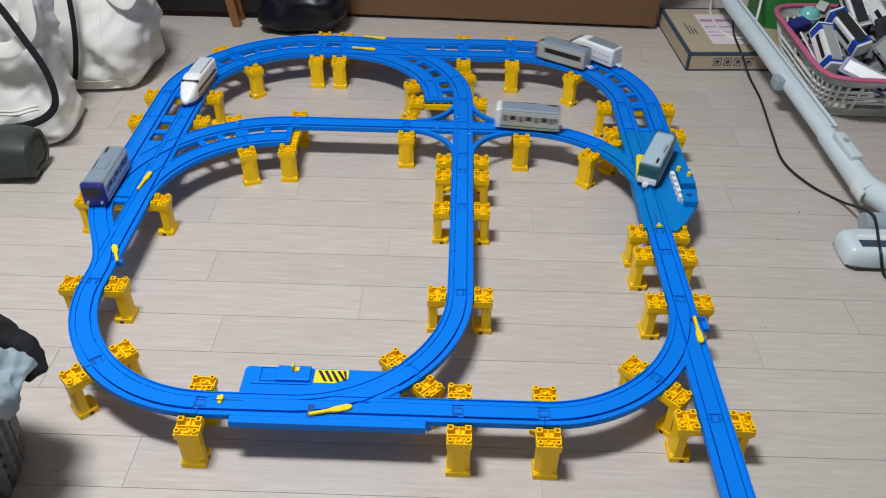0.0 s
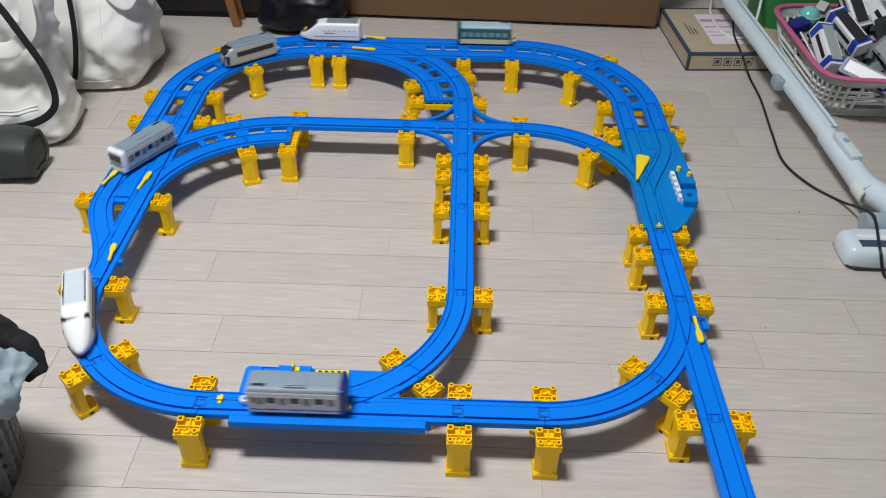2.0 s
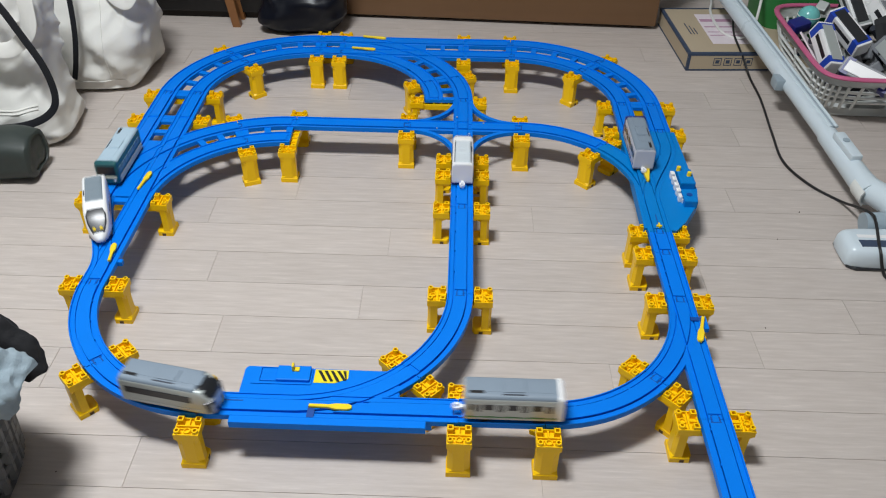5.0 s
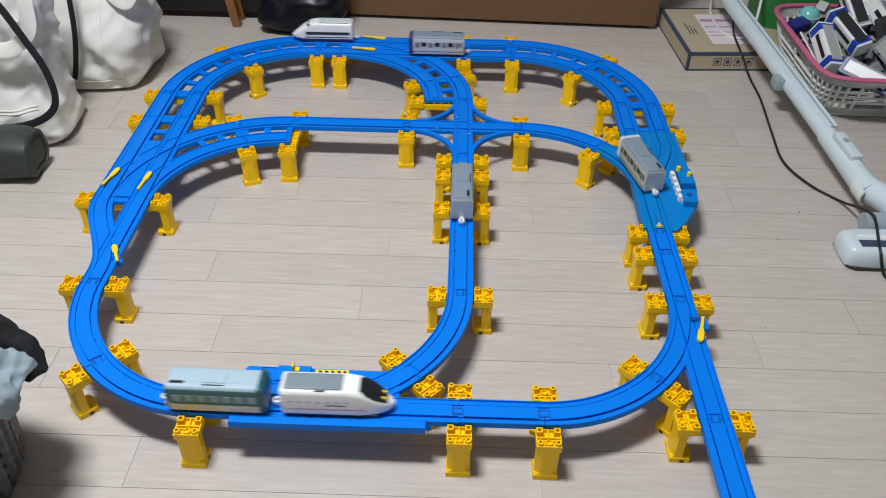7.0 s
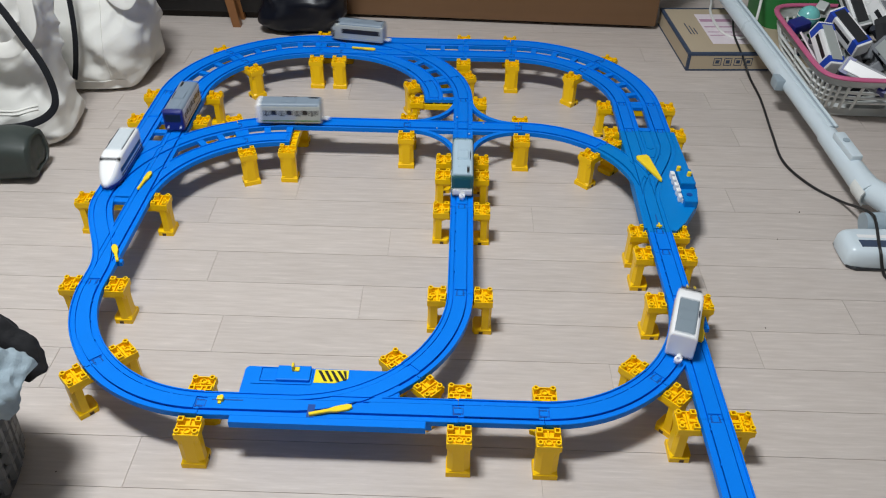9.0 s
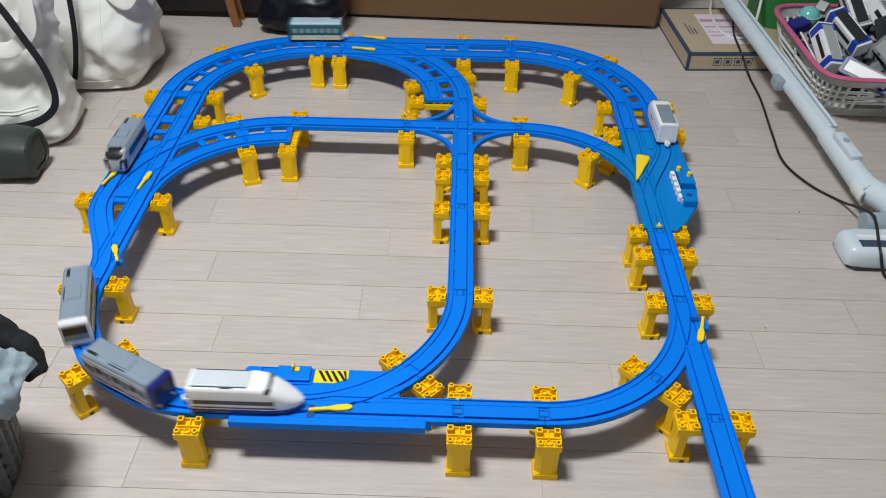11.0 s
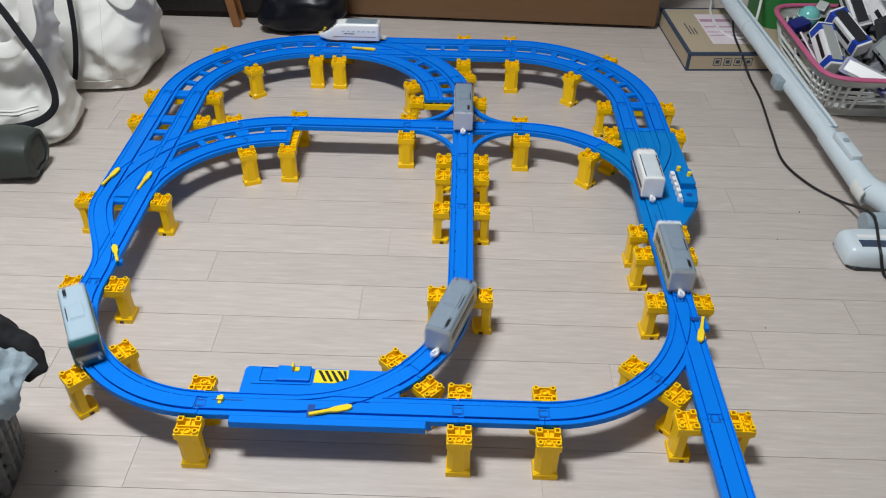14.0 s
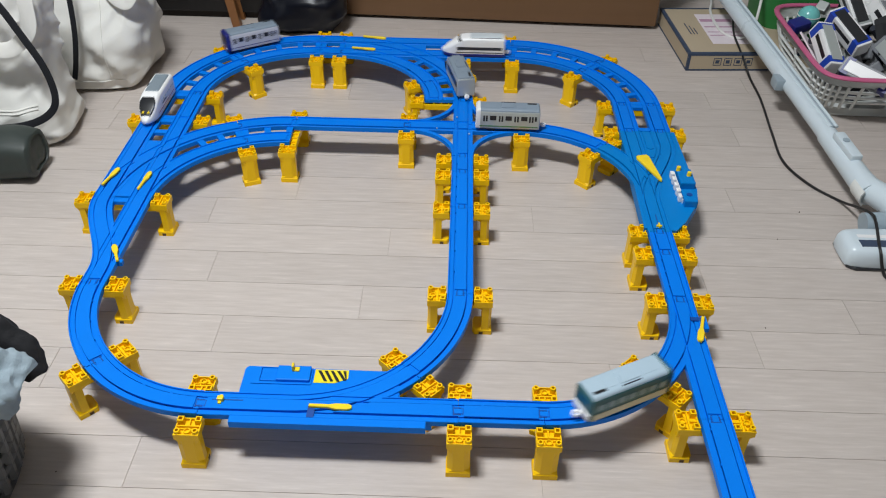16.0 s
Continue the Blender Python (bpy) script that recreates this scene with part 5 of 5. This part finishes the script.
tagged(part("black_garment", cloth_lump([(-0.72, -0.240, 0.205), (-0.60, -0.232, 0.214), (-0.540, -0.238, 0.204), (-0.500, -0.254, 0.182), (-0.482, -0.264, 0.162)], [0.035, 0.028, 0.022, 0.020, 0.012], [0.02, 0.022, 0.02, 0.018, 0.010], 5.0, amount=0.007), BLACKCLOTH, None, smooth=True), "black cloth garment hanging out of the hamper", "garment")

for x, y, r in ((0.62, 0.33, 0.0013), (0.555, 0.245, 0.0012), (-0.50, -0.28, 0.0010), (0.47, 0.02, 0.0011), (-0.92, 0.12, 0.0010), (-0.16, -0.13, 0.0012), (0.22, -0.34, 0.0010)):
    bm = bmesh.new()
    bmesh.ops.create_icosphere(bm, subdivisions=1, radius=r, matrix=pose(x, y, r * 0.7))
    tagged(part("crumb", bm, CARDBROWN, None), "tiny dark brown crumb on the floor", "crumb", "crumbs on the floor")


# ---------------------------------------------------------------- floor planks
ROW, FIRST, LONG = 0.0780, 0.0126, 0.805
SEAMS_AT = {0: (-0.153, 0.612), 1: (-0.406, 0.40), 3: (-0.445, 0.130), 4: (-0.303, 0.502), -1: (-0.36, 0.445), -2: (-0.58, 0.220), -4: (-0.411, 0.108), 7: (-0.732, 0.572), 9: (-0.252, 0.55)}


def plank_mesh(x0, x1, y1):
    """A plank from x0 to x1 and 0 to y1, with eased upper edges."""
    bm = boxed(x0 + 0.0002, x1 - 0.0002, 0.0002, y1 - 0.0002, -0.0045, 0.0)
    for v in bm.verts:
        if v.co.z > -0.001:
            v.co.x += 0.0002 if v.co.x < (x0 + x1) / 2 else -0.0002
            v.co.y += 0.0002 if v.co.y < y1 / 2 else -0.0002
    return bm


for k in range(-22, 20):
    first = ((k * 0.37 + 0.11) % 1.0) * LONG
    seams = list(SEAMS_AT.get(k, (first - LONG, first)))
    while seams[0] > -1.75:
        seams.insert(0, seams[0] - LONG)
    while seams[-1] < 1.75:
        seams.append(seams[-1] + LONG)
    y0 = FIRST + k * ROW
    for a, b in zip(seams, seams[1:]):
        a, b, deep = max(a, -1.75), min(b, 1.75), min(ROW, 1.52 - y0)
        if b - a > 0.002:
            part("plank", plank_mesh(0, b - a, deep), PLANK, floor).matrix_basis = pose(a, y0, 0)


# ---------------------------------------------------------------- what moves
L_OUT_LOW = ess(-0.6, 0.216, -0.54, 0.03) + line(-0.54, 0.03, -0.54, 0)
L_OUT = line(-0.6, 0.594, -0.6, 0.216) + L_OUT_LOW
L_IN = line(-0.54, 0.594, -0.54, 0)
SW = arc(-0.324, 0, G, 180, 270)
ALONG = line(-0.324, -G, 0.108, -G) + arc(0.108, 0, G, -90, 0) + line(0.324, 0, 0.324, 0.27)
BRANCH = line(-0.324, -G, -0.216, -G) + arc(-0.216, 0, G, -90, 0) + line(0, 0, 0, 0.594) + arc(-0.276, 0.594, OUT, 0, 90) + line(-0.276, 0.87, -0.324, 0.87)
NW_OUT, NW_IN = arc(-0.324, 0.594, OUT, 90, 180), arc(-0.324, 0.594, G, 90, 180)
E_IN = line(0.324, 0.27, 0.324, 0.594) + arc(0.108, 0.594, G, 0, 90) + line(0.108, 0.81, -0.324, 0.81)
E_OUT = ess(0.324, 0.27, 0.384, 0.45) + line(0.384, 0.45, 0.384, 0.594) + arc(0.108, 0.594, OUT, 0, 90) + line(0.108, 0.87, -0.324, 0.87)
E_MID = arc(0.108, 0.27, G, 0, 90) + line(0.108, 0.486, -0.324, 0.486) + arc(-0.324, 0.21, OUT, 90, 178.75)


def run(train, route, stops):
    """Keys a train that runs along a route of the plan; stops: seconds and metres along it."""
    pts = [route[0]] + [b for a, b in zip(route, route[1:]) if math.hypot(b[0] - a[0], b[1] - a[1]) > 1e-6]
    P = np.array(pts)
    D = np.concatenate([[0], np.cumsum(np.hypot(*np.diff(P, axis=0).T))])
    tt, ss = zip(*stops)

    def at(s):
        return Vector(lay(float(np.interp(s, D, P[:, 0])), float(np.interp(s, D, P[:, 1]))))
    rows = []
    for i in range(161):
        t = i / 10
        s = float(np.interp(t, tt, ss))
        a, b = at(max(0, s - 0.044)), at(s + 0.032)
        m = at(s)
        rows.append((t, pose(m.x, m.y, TOP, 0, 0, math.degrees(math.atan2(b.y - a.y, b.x - a.x)))))
    walk(train, rows)


def flip(lever_ob, first, second, changes):
    """Keys a lever between two poses; changes: seconds and which of the poses it then takes (0 to 1)."""
    rows, state = [], changes[0][1]
    rows.append((0, first.lerp(second, state)))
    for t, to in changes[1:]:
        rows += [(t, first.lerp(second, state)), (t + 0.2, first.lerp(second, to))]
        state = to
    rows.append((16.0, first.lerp(second, state)))
    walk(lever_ob, rows)


def motions():
    run(train_a, NW_IN + L_IN + SW + BRANCH + NW_OUT + L_OUT + SW + ALONG + E_IN,
        [(0, .328), (.7, .571), (1.5, .843), (2.5, 1.192), (3.5, 1.536), (4.2, 1.77), (6.3, 2.527), (7, 2.787), (8, 3.141), (9, 3.517), (11.3, 4.334), (12.5, 4.743), (13.5, 5.086), (14.5, 5.423), (15.3, 5.694), (16, 5.958)])
    run(train_b, L_OUT + SW + ALONG + E_IN + NW_IN + L_IN + SW + BRANCH + NW_OUT,
        [(0, .352), (.7, .605), (1.5, .887), (2.5, 1.252), (3.5, 1.589), (4.2, 1.835), (6.3, 2.568), (7, 2.817), (8, 3.161), (9, 3.521), (11.3, 4.368), (12.5, 4.784), (13.5, 5.143), (14.5, 5.498), (15.3, 5.792), (16, 6.038)])
    run(train_c, E_OUT + NW_OUT + L_OUT + SW + BRANCH + NW_OUT + L_OUT + SW + ALONG,
        [(0, .08), (.7, .331), (1.5, .637), (2.5, 1.025), (3.5, 1.399), (4.2, 1.647), (6.3, 2.366), (7, 2.605), (8, 2.951), (9, 3.328), (11.3, 4.234), (12.5, 4.689), (13.5, 5.075), (14.5, 5.439), (15.3, 5.751), (16, 6.015)])
    run(train_d, E_MID + L_OUT_LOW + SW + ALONG + E_MID + L_OUT_LOW + SW + ALONG + E_MID,
        [(0, .322), (.7, .588), (1.5, .894), (2.5, 1.247), (3.5, 1.61), (4.2, 1.86), (6.3, 2.637), (7, 2.864), (8, 3.204), (9, 3.585), (11.3, 4.417), (12.5, 4.865), (13.5, 5.228), (14.5, 5.595), (15.3, 5.866), (15.6, 5.974), (16, 5.974)])
    run(train_e, E_OUT + NW_OUT + L_OUT + SW + ALONG + E_OUT + NW_OUT + L_OUT,
        [(0, .571), (.7, .776), (1.5, 1.025), (2.5, 1.326), (3.5, 1.59), (4.2, 1.814), (6.3, 2.51), (7, 2.747), (8, 3.045), (9, 3.287), (11.3, 3.941), (12.5, 4.301), (13.5, 4.602), (14.5, 4.902), (15.3, 5.115), (16, 5.325)])
    run(train_f, E_IN + NW_IN + L_IN + SW + BRANCH + NW_OUT + L_OUT + SW + BRANCH + NW_OUT,
        [(0, .548), (.7, .802), (1.5, 1.088), (2.5, 1.417), (3.5, 1.797), (4.2, 2.057), (6.3, 2.786), (7, 3.047), (8, 3.431), (9, 3.806), (11.3, 4.689), (12.5, 5.108), (13.5, 5.469), (14.5, 5.827), (15.3, 6.129), (16, 6.376)])
    flip(south_lever, aim((-0.182, -0.235), (-0.134, -0.2215)), aim((-0.184, -0.2215), (-0.134, -0.2225)),
         [(0, 0), (1.8, 1), (2.9, 0), (4.0, 1), (5.0, 0), (6.6, 1), (7.2, 0), (10.9, 1), (11.5, 0), (11.8, 1), (13.0, 0), (14.75, 1)])
    flip(east_lever, aim((0.334, -0.039), (0.333, -0.088)), aim((0.346, -0.039), (0.331, -0.088)), [(0, 0), (3.5, 1)])
    flip(join_lever, aim((-0.520, 0.050), (-0.538, 0.088)), aim((-0.532, 0.050), (-0.5375, 0.090)), [(0, 0), (1.3, 1), (2.7, 0), (3.8, 1), (5.0, 0), (9.9, 1), (10.5, 0)])
    flip(three_lever, aim((0.332, 0.386), (0.309, 0.312)), aim((0.332, 0.386), (0.352, 0.312)), [(0, 0), (4.3, 0.45), (6.9, 1), (9.8, 0), (14.2, 1)])


motions()
